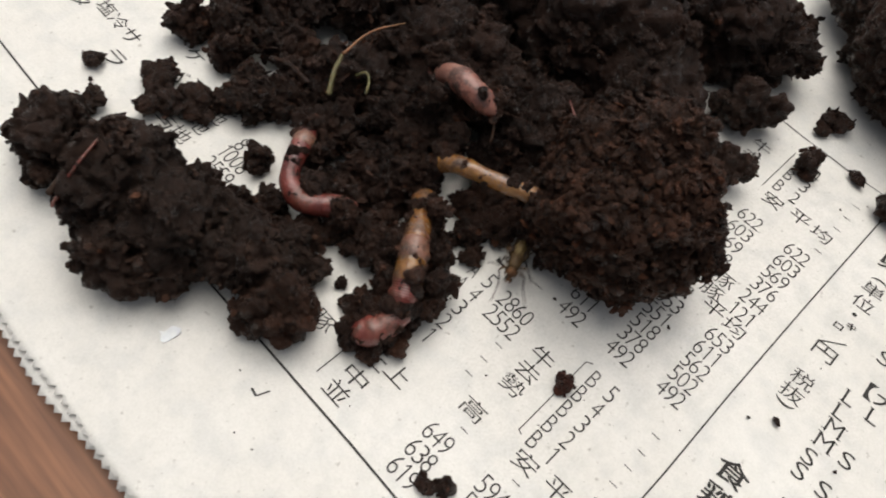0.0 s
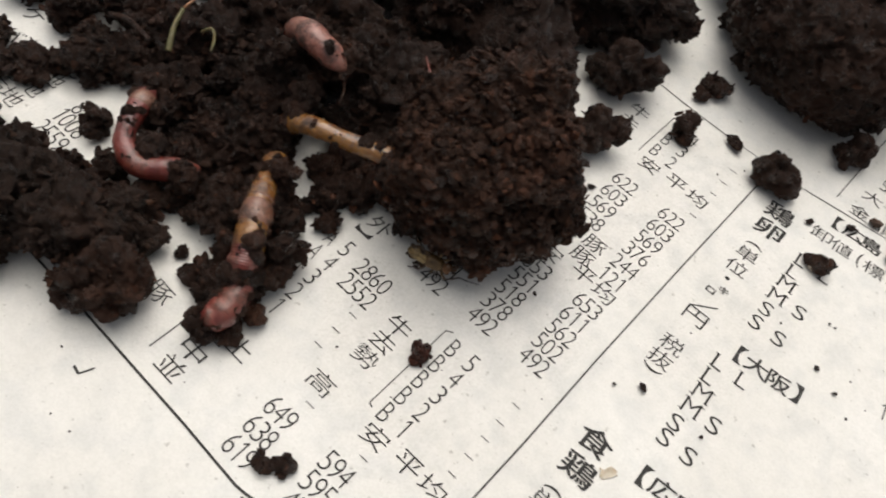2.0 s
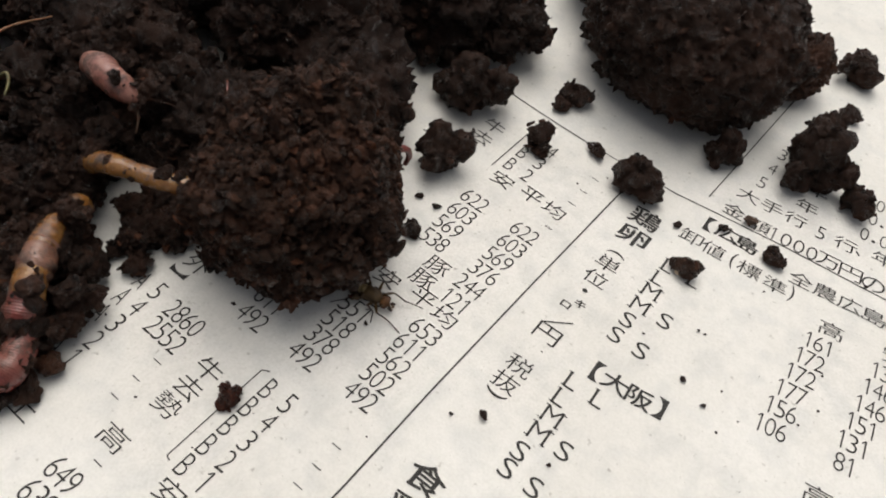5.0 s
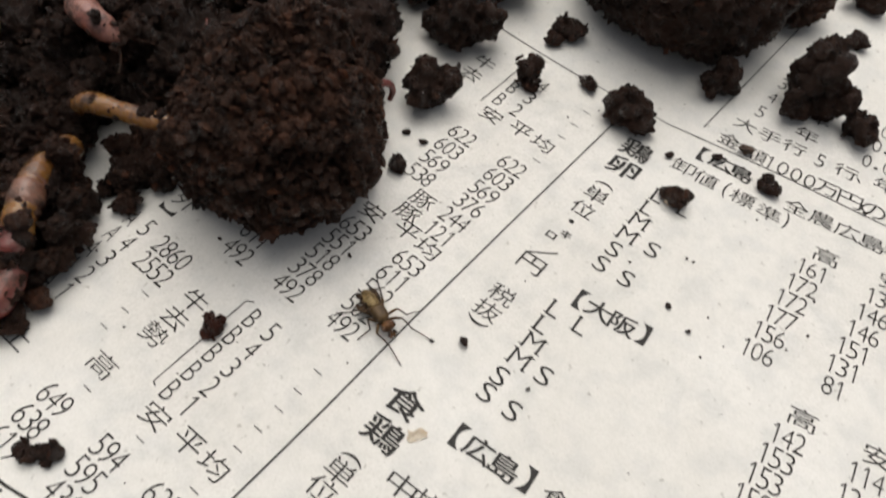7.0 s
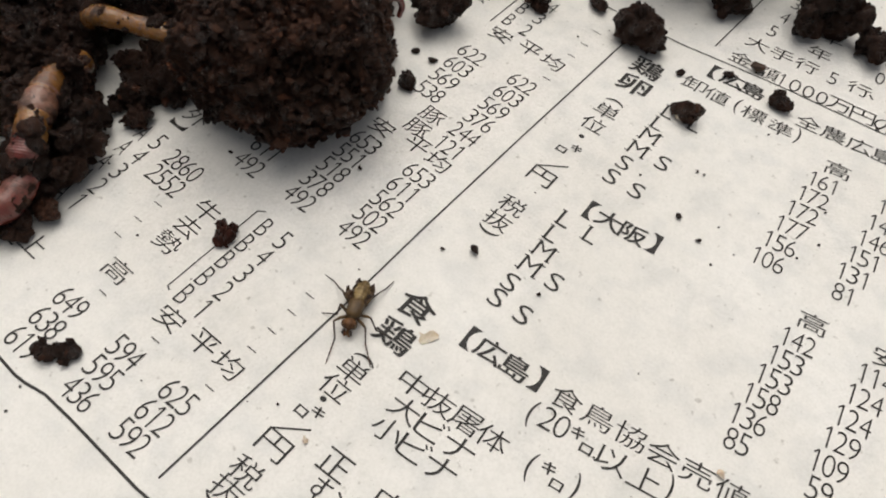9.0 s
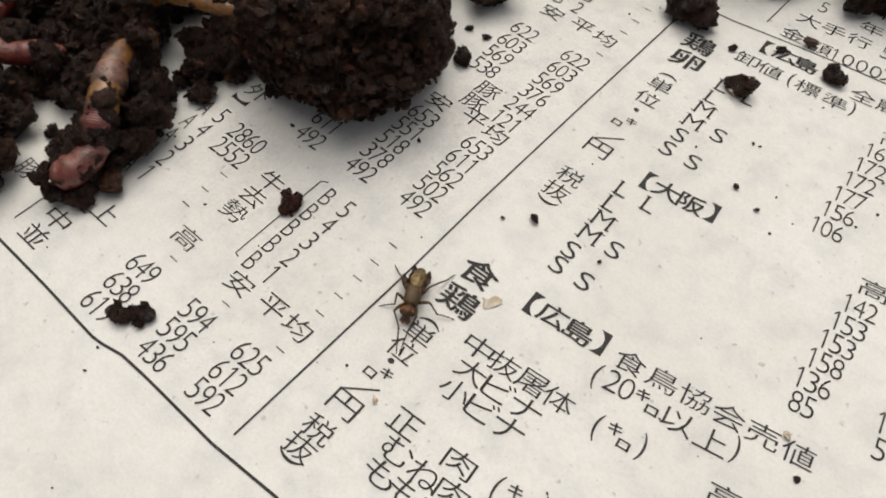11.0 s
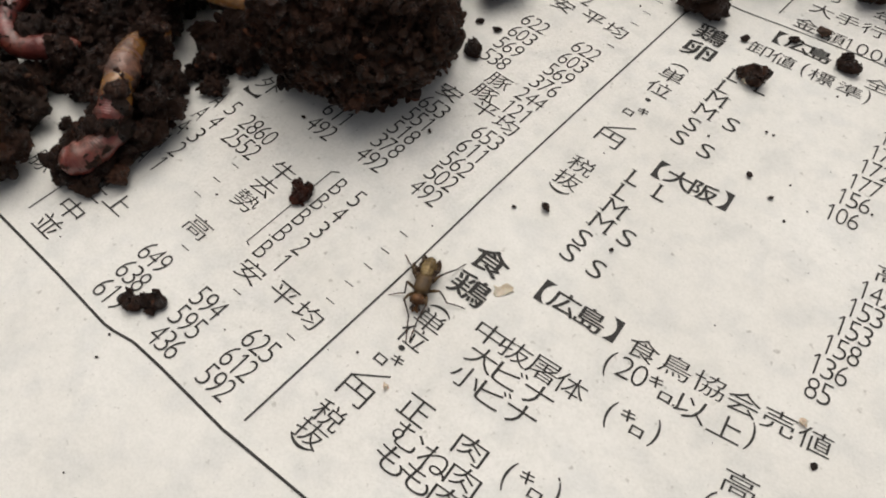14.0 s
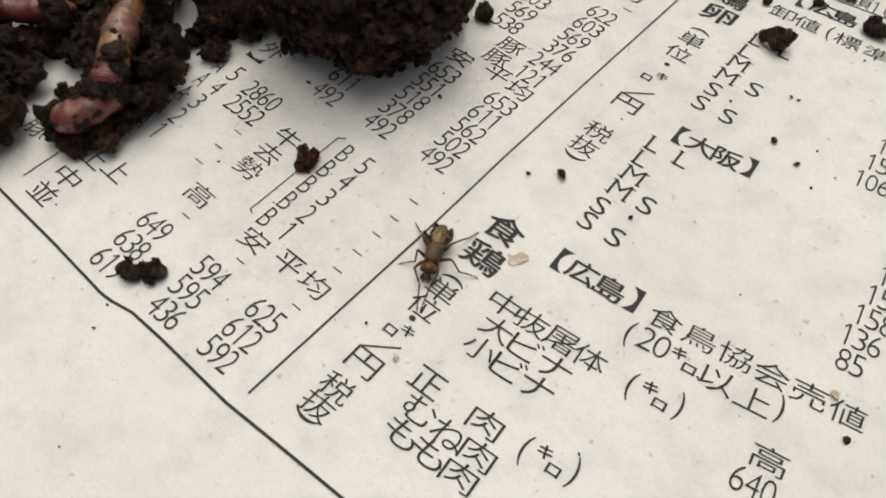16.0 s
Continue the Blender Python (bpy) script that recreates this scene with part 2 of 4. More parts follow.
def put_ink(name, pts, faces):
    pts = [(x, askew(x, y)) for x, y in pts]
    v = [(x, y, INK_Z + 0.0004 * (len(newspaper.children) % 7) + paper_z(x, y)) for x, y in pts]
    return link_mesh(name, v, faces, M_INK, newspaper)


def printed(text, cx, cy, w, h, bold=0.0, turn=0.0, name="printed_text"):
    """Text of width w and height h, centred, in centimetres on the sheet."""
    pen_curve.body = text
    if bold > 0.001:
        for dx, dy in ((-bold, 0), (bold, 0), (0, bold)):
            printed(text, cx + dx, cy + dy, w - bold, h - bold, 0.0, turn, name)
        return None
    pen_curve.offset = bold
    pen_curve.resolution_u = 3
    bpy.context.view_layer.update()
    ev = pen.evaluated_get(bpy.context.evaluated_depsgraph_get())
    me = ev.to_mesh()
    co = np.array([v.co[:2] for v in me.vertices])
    faces = [tuple(p.vertices) for p in me.polygons]
    ev.to_mesh_clear()
    lo, hi = co.min(0), co.max(0)
    if turn:
        a = radians(turn)
        co = (co - (lo + hi) / 2) @ np.array([[math.cos(a), math.sin(a)], [-math.sin(a), math.cos(a)]])
        lo, hi = co.min(0), co.max(0)
    span = np.maximum(hi - lo, 1e-4)
    co = (co - (lo + hi) / 2) / span * (w, h)
    a = row_angle(cx)
    c, s = math.cos(a), math.sin(a)
    pts = [(cx + c * x - s * y, cy + s * x + c * y) for x, y in co]
    return put_ink(name, pts, faces)


def line(x0, y0, x1, y1, width, name="rule_line"):
    d = Vector((x1 - x0, y1 - y0))
    steps = max(1, int(d.length / 0.25))
    nrm = Vector((-d.y, d.x)).normalized() * width / 2
    pts, faces = [], []
    for k in range(steps + 1):
        p = Vector((x0, y0)) + d * k / steps
        pts += [tuple(p + nrm), tuple(p - nrm)]
    for k in range(steps):
        faces.append((2 * k, 2 * k + 1, 2 * k + 3, 2 * k + 2))
    return put_ink(name, pts, faces)


def figure_one(cx, cy, h):
    a = row_angle(cx)
    c, s = math.cos(a), math.sin(a)
    line(cx + s * h / 2, cy - c * h / 2, cx - s * h / 2, cy + c * h / 2, 0.019, "printed_text")
    tx, ty = cx - s * h / 2, cy + c * h / 2
    line(tx, ty, tx - 0.045 * c + s * 0.05, ty - 0.045 * s - c * 0.05, 0.017, "printed_text")


def digits(text, cx, cy, w=0.122, h=0.252, step=0.134):
    """Thin figures, each in a cell of the same width."""
    n = len(text)
    a = row_angle(cx)
    for k, ch in enumerate(text):
        d = (k - (n - 1) / 2) * step
        x, y = cx + d * math.cos(a), cy + d * math.sin(a)
        if ch == "1":
            figure_one(x + 0.01, y, h)
        else:
            printed(ch, x, y, w, h, -0.015)


def column(words, x, y, dx, dy):
    for k, wd in enumerate(words.split()):
        digits(wd, x + k * dx, y + k * dy)


def kanji(ch, cx, cy, w=0.325, h=0.25, bold=0.0):
    return printed(ch, cx, cy, w, h, bold or -0.005)


def kana(text, cx, cy, step, rise=None):
    for k, ch in enumerate(text):
        a = row_angle(cx + k * step)
        kanji(ch, cx + k * step, cy + (k * step * math.tan(a) if rise is None else k * rise))


def latin(ch, cx, cy):
    """Roman capital with slab serifs, as in the price lists."""
    printed(ch, cx, cy, {"L": 0.15, "M": 0.22, "S": 0.175}[ch], 0.235, -0.008)
    if ch in "LM":
        for sx, sy in {"L": ((-0.07, 0.105), (-0.06, -0.105)), "M": ((-0.11, 0.10), (0.11, 0.10), (-0.11, -0.10), (0.11, -0.10))}[ch]:
            line(cx + sx - 0.032, cy + sy, cx + sx + 0.032, cy + sy, 0.014, "serif")


def dash(x, y):
    line(x - 0.06, y, x + 0.06, y, 0.012, "dash")


def unit_column(x0, tops, low, lean=0.0):
    """The upright note: (unit, kilo / yen, without tax)."""
    par, tan, i, dot, ki, yen, zei, batsu, end = tops

    def x(y):
        return x0 + lean * (y - dot)
    printed("(", x(par), par, 0.26, 0.075, 0.0, -90)
    kanji("単", x(tan), tan)
    kanji("位", x(i), i)
    printed("・", x(dot), dot, 0.075, 0.062)
    printed("キ", x(ki) + 0.07, ki, 0.14, 0.12, 0.004)
    printed("ロ", x(ki) - 0.07, ki - low, 0.13, 0.10, 0.004)
    line(x(yen) - 0.14, yen + 0.12, x(yen) + 0.16, yen + 0.34, 0.018, "slash")
    kanji("円", x(yen), yen)
    kanji("税", x(zei), zei)
    kanji("抜", x(batsu), batsu)
    printed(")", x(end), end, 0.28, 0.08, 0.0, -90)


column("649 638 619", -0.04, -0.55, 0.01, -0.295)
column("594 595 436", 0.84, -0.54, 0.01, -0.285)
column("625 612 592", 1.61, -0.52, -0.01, -0.28)
kanji("高", 0.0, 0.01)
kanji("安", 0.88, 0.0)
kanji("平", 1.35, 0.03)
kanji("均", 1.72, 0.03)
for y in (1.44, 1.14, 0.87, 0.58, 0.30):
    dash(1.77, y)
for y in (0.86, 0.58, 0.30):
    dash(-0.37, y)
for x in (0.11, 0.96, 1.77):
    dash(x, -0.26)
for k, n in enumerate("54321"):
    digits("B", 0.765, 1.44 - 0.287 * k)
    digits(n, 1.045, 1.45 - 0.288 * k)
for k, ch in enumerate("牛去勢"):
    kanji(ch, 0.12, 1.17 - 0.285 * k)
line(0.54, 1.55, 0.55, 0.24, 0.014)
line(0.54, 1.55, 0.62, 1.60, 0.014)
line(0.55, 0.24, 0.61, 0.22, 0.014)
digits("2860", -0.59, 1.42)
digits("2552", -0.575, 1.135)
for k, n in enumerate("54321"):
    digits("A", -1.345 + 0.006 * k, 1.43 - 0.291 * k)
    digits(n, -1.10 + 0.006 * k, 1.45 - 0.292 * k)
kanji("上", -1.27, -0.42)
kanji("上", -0.94, -0.37)
kanji("中", -1.26, -0.78)
kanji("並", -1.27, -1.07)
kanji("豚", -2.10, -0.60)
line(-1.63, -1.09, -1.63, 0.20, 0.016)
digits("611", -0.055, 2.25)
digits("492", -0.04, 1.95)
column("653 551 518 378 492", 0.745, 3.14, 0.004, -0.286)
kanji("安", 0.73, 3.46)
column("653 611 562 502 492", 1.565, 3.18, 0.0, -0.284)
kanji("豚", 1.065, 4.03)
kanji("豚", 1.06, 3.745)
kanji("平", 1.24, 3.53)
kanji("均", 1.60, 3.49)
column("622 603 569 376 244 121", 1.565, 5.27, -0.002, -0.301)
column("622 603 569 538", 0.74, 5.25, 0.01, -0.305)
kanji("平", 1.25, 5.88)
kanji("均", 1.63, 5.88)
kanji("安", 0.79, 5.83)
for k, n in enumerate("432"):
    digits("B", 0.69, 6.80 - 0.32 * k)
    digits(n, 0.99, 6.79 - 0.32 * k)
line(0.51, 5.95, 0.52, 6.95, 0.016)
kanji("牛", 0.08, 6.60)
kanji("去", 0.08, 6.28)
for y in (6.79, 6.47, 6.16, 5.57):
    dash(1.75, y)
for x0, y0, x1, y1 in ((2.095, -1.17, 2.12, 1.2), (2.12, 1.2, 2.105, 2.6), (2.105, 2.6, 2.115, 4.6), (2.115, 4.6, 2.15, 7.34)):
    line(x0, y0, x1, y1, 0.022)

printed("鶏", 2.66, 6.65, 0.43, 0.35, 0.008)
printed("卵", 2.69, 6.26, 0.43, 0.35, 0.008)
unit_column(2.675, (5.83, 5.61, 5.30, 5.03, 4.81, 4.16, 3.57, 3.29, 3.09), 0.13)
for ch, x, y in (("L", 3.30, 6.14), ("L", 3.68, 6.16), ("L", 3.30, 5.87), ("M", 3.33, 5.61), ("M", 3.33, 5.32), ("S", 3.69, 5.33), ("S", 3.32, 5.02), ("S", 3.32, 4.73), ("S", 3.67, 4.74)):
    latin(ch, x, y)
for ch, x, y in (("L", 3.26, 3.82), ("L", 3.62, 3.83), ("L", 3.27, 3.55), ("M", 3.33, 3.29), ("M", 3.33, 3.02), ("S", 3.66, 3.03), ("S", 3.29, 2.71), ("S", 3.30, 2.46), ("S", 3.64, 2.47)):
    latin(ch, x, y)
for x, y, word in ((3.42, 4.13, "大阪"), (3.39, 1.88, "広島")):
    printed("【", x, y, 0.13, 0.29)
    kanji(word[0], x + 0.24, y + 0.015, 0.32, 0.265, 0.005)
    kanji(word[1], x + 0.56, y + 0.035, 0.32, 0.265, 0.005)
    printed("】", x + 0.81, y + 0.085, 0.13, 0.29)

printed("食", 2.72, 1.79, 0.43, 0.335, 0.008)
printed("鶏", 2.77, 1.38, 0.43, 0.335, 0.008)
unit_column(2.695, (0.98, 0.80, 0.555, 0.385, 0.25, -0.265, -0.605, -0.84, -0.985), 0.10, 0.035)
kana("中抜屠体", 3.275, 1.09, 0.322, 0.022)
kana("大ビナ", 3.385, 0.83, 0.33, 0.016)
kana("小ビナ", 3.395, 0.56, 0.322, 0.016)
kanji("正", 3.25, -0.02)
kanji("肉", 3.90, 0.02)
kanji("む", 3.38, -0.28)
kanji("ね", 3.72, -0.28)
kanji("肉", 4.03, -0.25)
kanji("も", 3.40, -0.54)
kanji("も", 3.70, -0.52)
kanji("肉", 4.03, -0.50)
kana("食鳥協会売値", 4.56, 1.97, 0.353, 0.047)
printed("(", 4.37, 1.62, 0.065, 0.31)
digits("20", 4.61, 1.69, 0.15, 0.25, 0.155)
kanji("キ", 4.85, 1.75, 0.14, 0.13, 0.004)
kanji("ロ", 5.00, 1.66, 0.13, 0.10, 0.004)
kanji("以", 5.26, 1.73)
kanji("上", 5.61, 1.78)
printed(")", 5.84, 1.85, 0.065, 0.31)
for x, y in ((4.68, 1.17), (4.31, 0.05)):
    printed("(", x, y, 0.065, 0.31)
    kanji("キ", x + 0.155, y + 0.10, 0.14, 0.13, 0.004)
    kanji("ロ", x + 0.30, y + 0.01, 0.13, 0.10, 0.004)
    printed(")", x + 0.455, y + 0.11, 0.065, 0.31)
kanji("高", 5.99, 1.36)
column("640", 5.99, 1.07, 0, -0.3)
kanji("高", 6.12, 4.47)
column("142 153 153 158 136", 6.09, 4.15, 0.0, -0.288)
digits("85", 6.12, 2.71)
kanji("安", 6.95, 4.61)
column("114 124 124 129 109", 6.93, 4.305, 0.004, -0.305)
digits("59", 6.98, 2.79)
kanji("高", 5.41, 6.73)
column("161 172 172 177 156 106", 5.36, 6.41, -0.002, -0.304)
kanji("安", 6.22, 6.92)
column("136 146 146 151 131", 6.21, 6.59, 0.0, -0.305)
digits("81", 6.23, 5.06)
kana("卸値", 3.30, 6.82, 0.33, 0.01)
printed("(", 3.92, 6.85, 0.065, 0.31)
kana("標準", 4.16, 6.86, 0.38, 0.015)
printed(")", 4.77, 6.91, 0.065, 0.31)
printed("【", 3.39, 7.21, 0.13, 0.28)
kanji("広", 3.65, 7.23, 0.33, 0.265, 0.005)
kanji("島", 3.95, 7.25, 0.33, 0.265, 0.005)
kana("全農広島", 4.78, 7.22, 0.335, 0.045)
kana("金額", 3.54, 7.70, 0.39, 0.01)
digits("1000", 4.43, 7.75, 0.15, 0.25, 0.19)
kana("万円の", 4.95, 7.82, 0.32, 0.035)
kana("大手行", 3.57, 8.13, 0.36, 0.04)
digits("5", 4.67, 8.24)
kana("行", 5.03, 8.30, 0.3)
for k, n in enumerate("543"):
    digits(n, 3.61, 8.53 + 0.39 * k)
    kanji("年", 4.32, 8.58 + 0.41 * k)
for y, row in ((8.71, "0.0"), (9.09, "0.0"), (9.43, "0.0")):
    digits(row[0], 5.17, y)
    printed("・", 5.32, y - 0.05, 0.06, 0.055)
    digits(row[2], 5.45, y + 0.06)
kanji("年", 5.55, 8.44)
printed("、", 5.22, 8.27, 0.07, 0.08)
kanji("県", 6.08, 7.46)
line(3.14, 7.68, 3.24, 11.0, 0.018)
for x0, y0, x1, y1 in ((-6.0, 7.5, -0.07, 7.36), (-0.07, 7.36, 1.28, 7.34), (1.28, 7.34, 2.75, 7.39), (2.75, 7.39, 4.31, 7.60), (4.31, 7.60, 5.63, 7.74), (5.63, 7.74, 9.0, 8.15)):
    line(x0, y0, x1, y1, 0.018)
for x0, y0, x1, y1 in ((-12.0, -1.1, -7.5, -1.31), (-7.5, -1.31, -2.5, -1.35), (-2.5, -1.35, -0.65, -1.37), (-0.65, -1.37, 0.22, -1.40), (0.22, -1.40, 0.36, -1.385), (0.36, -1.385, 0.62, -1.33), (0.62, -1.33, 1.04, -1.33), (1.04, -1.33, 2.01, -1.36), (2.01, -1.36, 2.71, -1.325), (2.71, -1.325, 3.40, -1.295), (3.40, -1.295, 7.5, -1.0)):
    line(x0, y0, x1, y1, 0.03)
line(-9.48, -1.1, -9.5, 0.6, 0.02)

kana("塩冷サ", -8.34, 0.31, 0.35, -0.02)
kana("バ", -6.59, 0.38, 0.35)
kana("ラ", -7.40, -0.16, 0.35)
kana("タ", -8.73, 0.09, 0.35)
kana("ケ", -6.74, 0.78, 0.35)
for k in range(4):
    kanji("地", -5.63 + 0.02 * k, -0.24 + 0.29 * k)
    kanji("与", -5.98 + 0.02 * k, -0.26 + 0.29 * k)
digits("1008", -4.81, 0.06)
digits("2559", -4.79, -0.23)
digits("8", -4.95, 0.30)
dash(-4.35, -0.16)
kanji("外", -1.06, 2.02)
printed("】", -1.14, 1.80, 0.26, 0.10, 0.0, -90)
kanji("乗", -1.18, 2.36)
bpy.data.objects.remove(pen)

# small printed-over scuffs and a check mark in the margin
line(-1.97, -1.80, -1.86, -1.82, 0.03, "scuff")
line(-1.86, -1.82, -1.80, -1.66, 0.02, "scuff")


# ---- soil ----
rng = np.random.default_rng(5)
CHIPS = []
for k in range(16):
    v, f = SPH[2] if k < 10 else SPH[1]
    r = 1 + 0.16 * rng.standard_normal(len(v)).clip(-1.6, 1.6)
    w = v * r[:, None]
    for _ in range(7):
        # flatten random sides, so that the crumb is angular
        n = rng.standard_normal(3)
        n /= np.linalg.norm(n)
        d = w @ n
        cut = rng.uniform(0.35, 0.75)
        w = w - np.outer(np.maximum(0, d - cut), n)
    CHIPS.append((w * np.array([1.2, rng.uniform(0.6, 1.0), rng.uniform(0.16, 0.4) if k % 2 else rng.uniform(0.45, 0.8)]), f))


def cells(p, scale, amp):
    """Blocky crumbs: each cell stands at a height of its own, with cracks between."""
    d, pts = noise.voronoi(p * scale)
    step = noise.cell(pts[0] * 31.7)
    gap = min(1.0, (d[1] - d[0]) * 3.0)
    return amp * ((step - 0.5) * 0.9 + gap * 0.75 - 0.75)


def lump(c, r, seed, level, rough=1.0, s1=2.2, s2=6.0, facets=None):
    """Displaced blob: points, faces and outward directions."""
    v, f = SPH[level]
    c, r = np.array(c), np.array(r)
    off = Vector((seed * 7.3, seed * 3.1, seed * 1.7))
    out = np.empty_like(v)
    size = float(r.mean())
    a1, a2 = 0.30 / s1 * min(1.0, size * 1.1), 0.30 / s2 * min(1.0, size * 2.2)
    give = min(1.0, size * 2.0)
    for i, n in enumerate(v):
        p = Vector(n * r) + off
        big = noise.noise(p * (0.9 / size))
        warp = p + noise.turbulence_vector(p * 2.2, 3, False) * 0.20
        k = rough * (cells(warp, s1, 0.8 * a1) + cells(warp, s2, a2) + 0.16 * a1 * noise.fractal(p * (1.6 * s1), 0.7, 2.1, 4) + 0.022 * noise.noise(p * 18))
        if facets:
            # a broken block: flat sides with worn edges
            grow = 0.985 * sum(max(0.0, (a * n[0] + b * n[1] + e * n[2]) / d) ** 44 for a, b, e, d in facets) ** (-1 / 44)
            w2 = p + 0.22 * Vector((noise.noise(p * 2.1), noise.noise(p * 2.1 + Vector((0, 0, 8))), noise.noise(p * 2.1 + Vector((6, 0, 0)))))
            flake = Vector((w2.x, w2.y, w2.z * 1.8))
            k = 0.075 * noise.fractal(w2 * 1.7, 0.8, 2.1, 5) + cells(flake, 3.1, 0.09) + cells(flake + warp, 8.0, 0.05) + 0.02 * noise.noise(p * 22)
            out[i] = n * grow + n * k
        else:
            push = 0.085 * noise.noise_vector(p * 3.2) + 0.05 * noise.noise_vector(p * 7.5)
            out[i] = n * r * (1 + (0.22 + 0.5 * (rough - 1.0)) * big) + n * k + np.array(push) * give * rough
    out = out + c
    ground = np.array([paper_z(x, y) for x, y in out[:, :2]]) + 0.006
    out[:, 2] = np.maximum(out[:, 2], ground)
    return out, f, v


def chips_on(points, dirs, count, small, large, gen, lift=0.25, lay=0.0):
    """Loose crumbs pressed into the surface, joined."""
    verts, faces, base = [], [], 0
    pick = gen.integers(0, len(points), count)
    for i in pick:
        s = small + (large - small) * gen.random() ** 3.2
        cv, cf = CHIPS[gen.integers(0, 10) if s > 0.055 else gen.integers(10, 16)]
        a = gen.standard_normal((3, 3))
        if lay:
            # flakes lie along the surface, slightly tilted
            a[0] = dirs[i] + lay * a[0]
        q, _ = np.linalg.qr(a.T)
        q = q[:, ::-1].T if lay else q
        p = points[i] + dirs[i] * s * lift * gen.uniform(-0.4, 1.0)
        w = cv @ q * s + p
        low = w[:, 2].min()
        if low < 0.0:
            w[:, 2] += 0.008 - low
        verts.append(w)
        faces += [[b + base for b in fc] for fc in cf]
        base += len(cv)
    return np.concatenate(verts), faces


BITS = {"brown_soil": M_BITS_BROWN, "dull_clay_soil": M_BITS_DULL, "reddish_soil": M_SOIL_RED}


def soil(name, blobs, label, category="soil clod", seed=1, level=5, chips=700, small=0.02, large=0.10, mat=None, rough=1.0, sub=0, sub_r=(0.1, 0.3), core=1.0, grain=(2.2, 6.0), facets=None, lay=0.0):
    """Soil made of main lumps, smaller lumps stuck to them and loose crumbs."""
    mat = mat or M_SOIL
    gen = np.random.default_rng(seed)
    cx, cy = float(np.mean([b[0] for b in blobs])), float(np.mean([b[1] for b in blobs]))
    root = tagged(empty(name, (cx, cy, 0)), label, category)
    shift = np.array([cx, cy, 0.0])
    plain = mat
    for k, b in enumerate(blobs):
        mat = M_SOIL_BROWN if len(b) > 6 else plain
        r = np.array(b[3:6]) * core
        fine = level if level != 5 or r.mean() > 0.25 else 4
        pts, f, dirs = lump(b[:3], r, seed * 13 + k, fine, rough, *grain, facets)
        link_mesh("lump", pts - shift, f, mat, root, smooth=True)
        allp, alld = [pts[pts[:, 2] > 0.03]], [dirs[pts[:, 2] > 0.03]]
        n_sub = int(sub * (b[3] * b[4] + b[4] * b[5] + b[3] * b[5]) / 3 + 0.99) if sub else 0
        sv, sf, base = [], [], 0
        for q in range(n_sub):
            i = gen.integers(0, len(allp[0]))
            sr = sub_r[0] + (sub_r[1] - sub_r[0]) * gen.random() ** 1.8
            p = allp[0][i] + alld[0][i] * sr * gen.uniform(-0.2, 0.55)
            p[2] = max(p[2], sr * 0.6)
            lv = 4 if sr > 0.13 else 3
            lp, lf, ld = lump(p, sr * gen.uniform(0.7, 1.25, 3), seed * 31 + k * 57 + q, lv, 1.0, 3.5, 9.0)
            sv.append(lp)
            sf += [[a + base for a in fc] for fc in lf]
            base += len(lp)
            allp.append(lp[lp[:, 2] > 0.03])
            alld.append(ld[lp[:, 2] > 0.03])
        if sv:
            tagged(link_mesh("clump", np.concatenate(sv) - shift, sf, mat, root), kind="stuff")
        P, D = np.concatenate(allp), np.concatenate(alld)
        area = (b[3] * b[4] + b[4] * b[5] + b[3] * b[5]) / 3
        n = int(chips * area * (0.4 if b[1] > 4.4 and seed == 6 else 1.0)) + 8
        cv, cf = chips_on(P, D, n, small, large, gen, 0.4, lay)
        tagged(link_mesh("loose_soil", cv - shift, cf, BITS.get(mat.name, M_BITS), root), kind="stuff")
    return root


G_CLOD = "soil clods on the newspaper"
# flat sides of the large clod: outward direction and distance from its middle
BLOCK = ((0.76, 0.64, 0.06, 1.23), (0.65, 0.66, 0.36, 1.18), (0.86, 0.06, -0.50, 1.25), (0.73, -0.33, -0.60, 1.28), (0.20, -0.81, -0.53, 1.25),
         (-0.52, -0.82, -0.20, 1.30), (-0.88, -0.40, 0.25, 1.18), (-0.70, 0.20, 0.65, 1.28), (-0.05, 0.68, 0.73, 1.46),
         (0.38, -0.22, 0.90, 1.12), (0.80, -0.52, 0.30, 1.16), (0.12, -0.98, 0.05, 1.22), (-0.45, -0.45, 0.77, 1.16), (0.0, 0.0, -1.0, 1.0), (-0.5, 0.86, 0.0, 1.4))
big = tagged(soil("soil_clod", [(-0.46, 3.12, 1.0, 1.24, 1.32, 1.24)], "large dark brown crumbly soil clod with an overhanging edge", seed=2, level=6, chips=8500, small=0.014, large=0.11, mat=M_SOIL_BROWN, sub=2, sub_r=(0.05, 0.11), grain=(4.2, 10.0), facets=BLOCK, lay=0.7), group=G_CLOD)
back = tagged(soil("soil_clod", [(1.48, 9.6, 1.0, 1.74, 1.6, 1.3), (0.0, 10.9, 0.9, 1.4, 1.4, 1.0), (3.0, 10.9, 0.5, 0.55, 0.6, 0.5, "brown")], "large black damp soil clod behind smaller lumps", seed=3, level=6, chips=1100, small=0.02, large=0.10, sub=5, sub_r=(0.10, 0.3), grain=(3.0, 8.0), rough=0.8), group=G_CLOD)
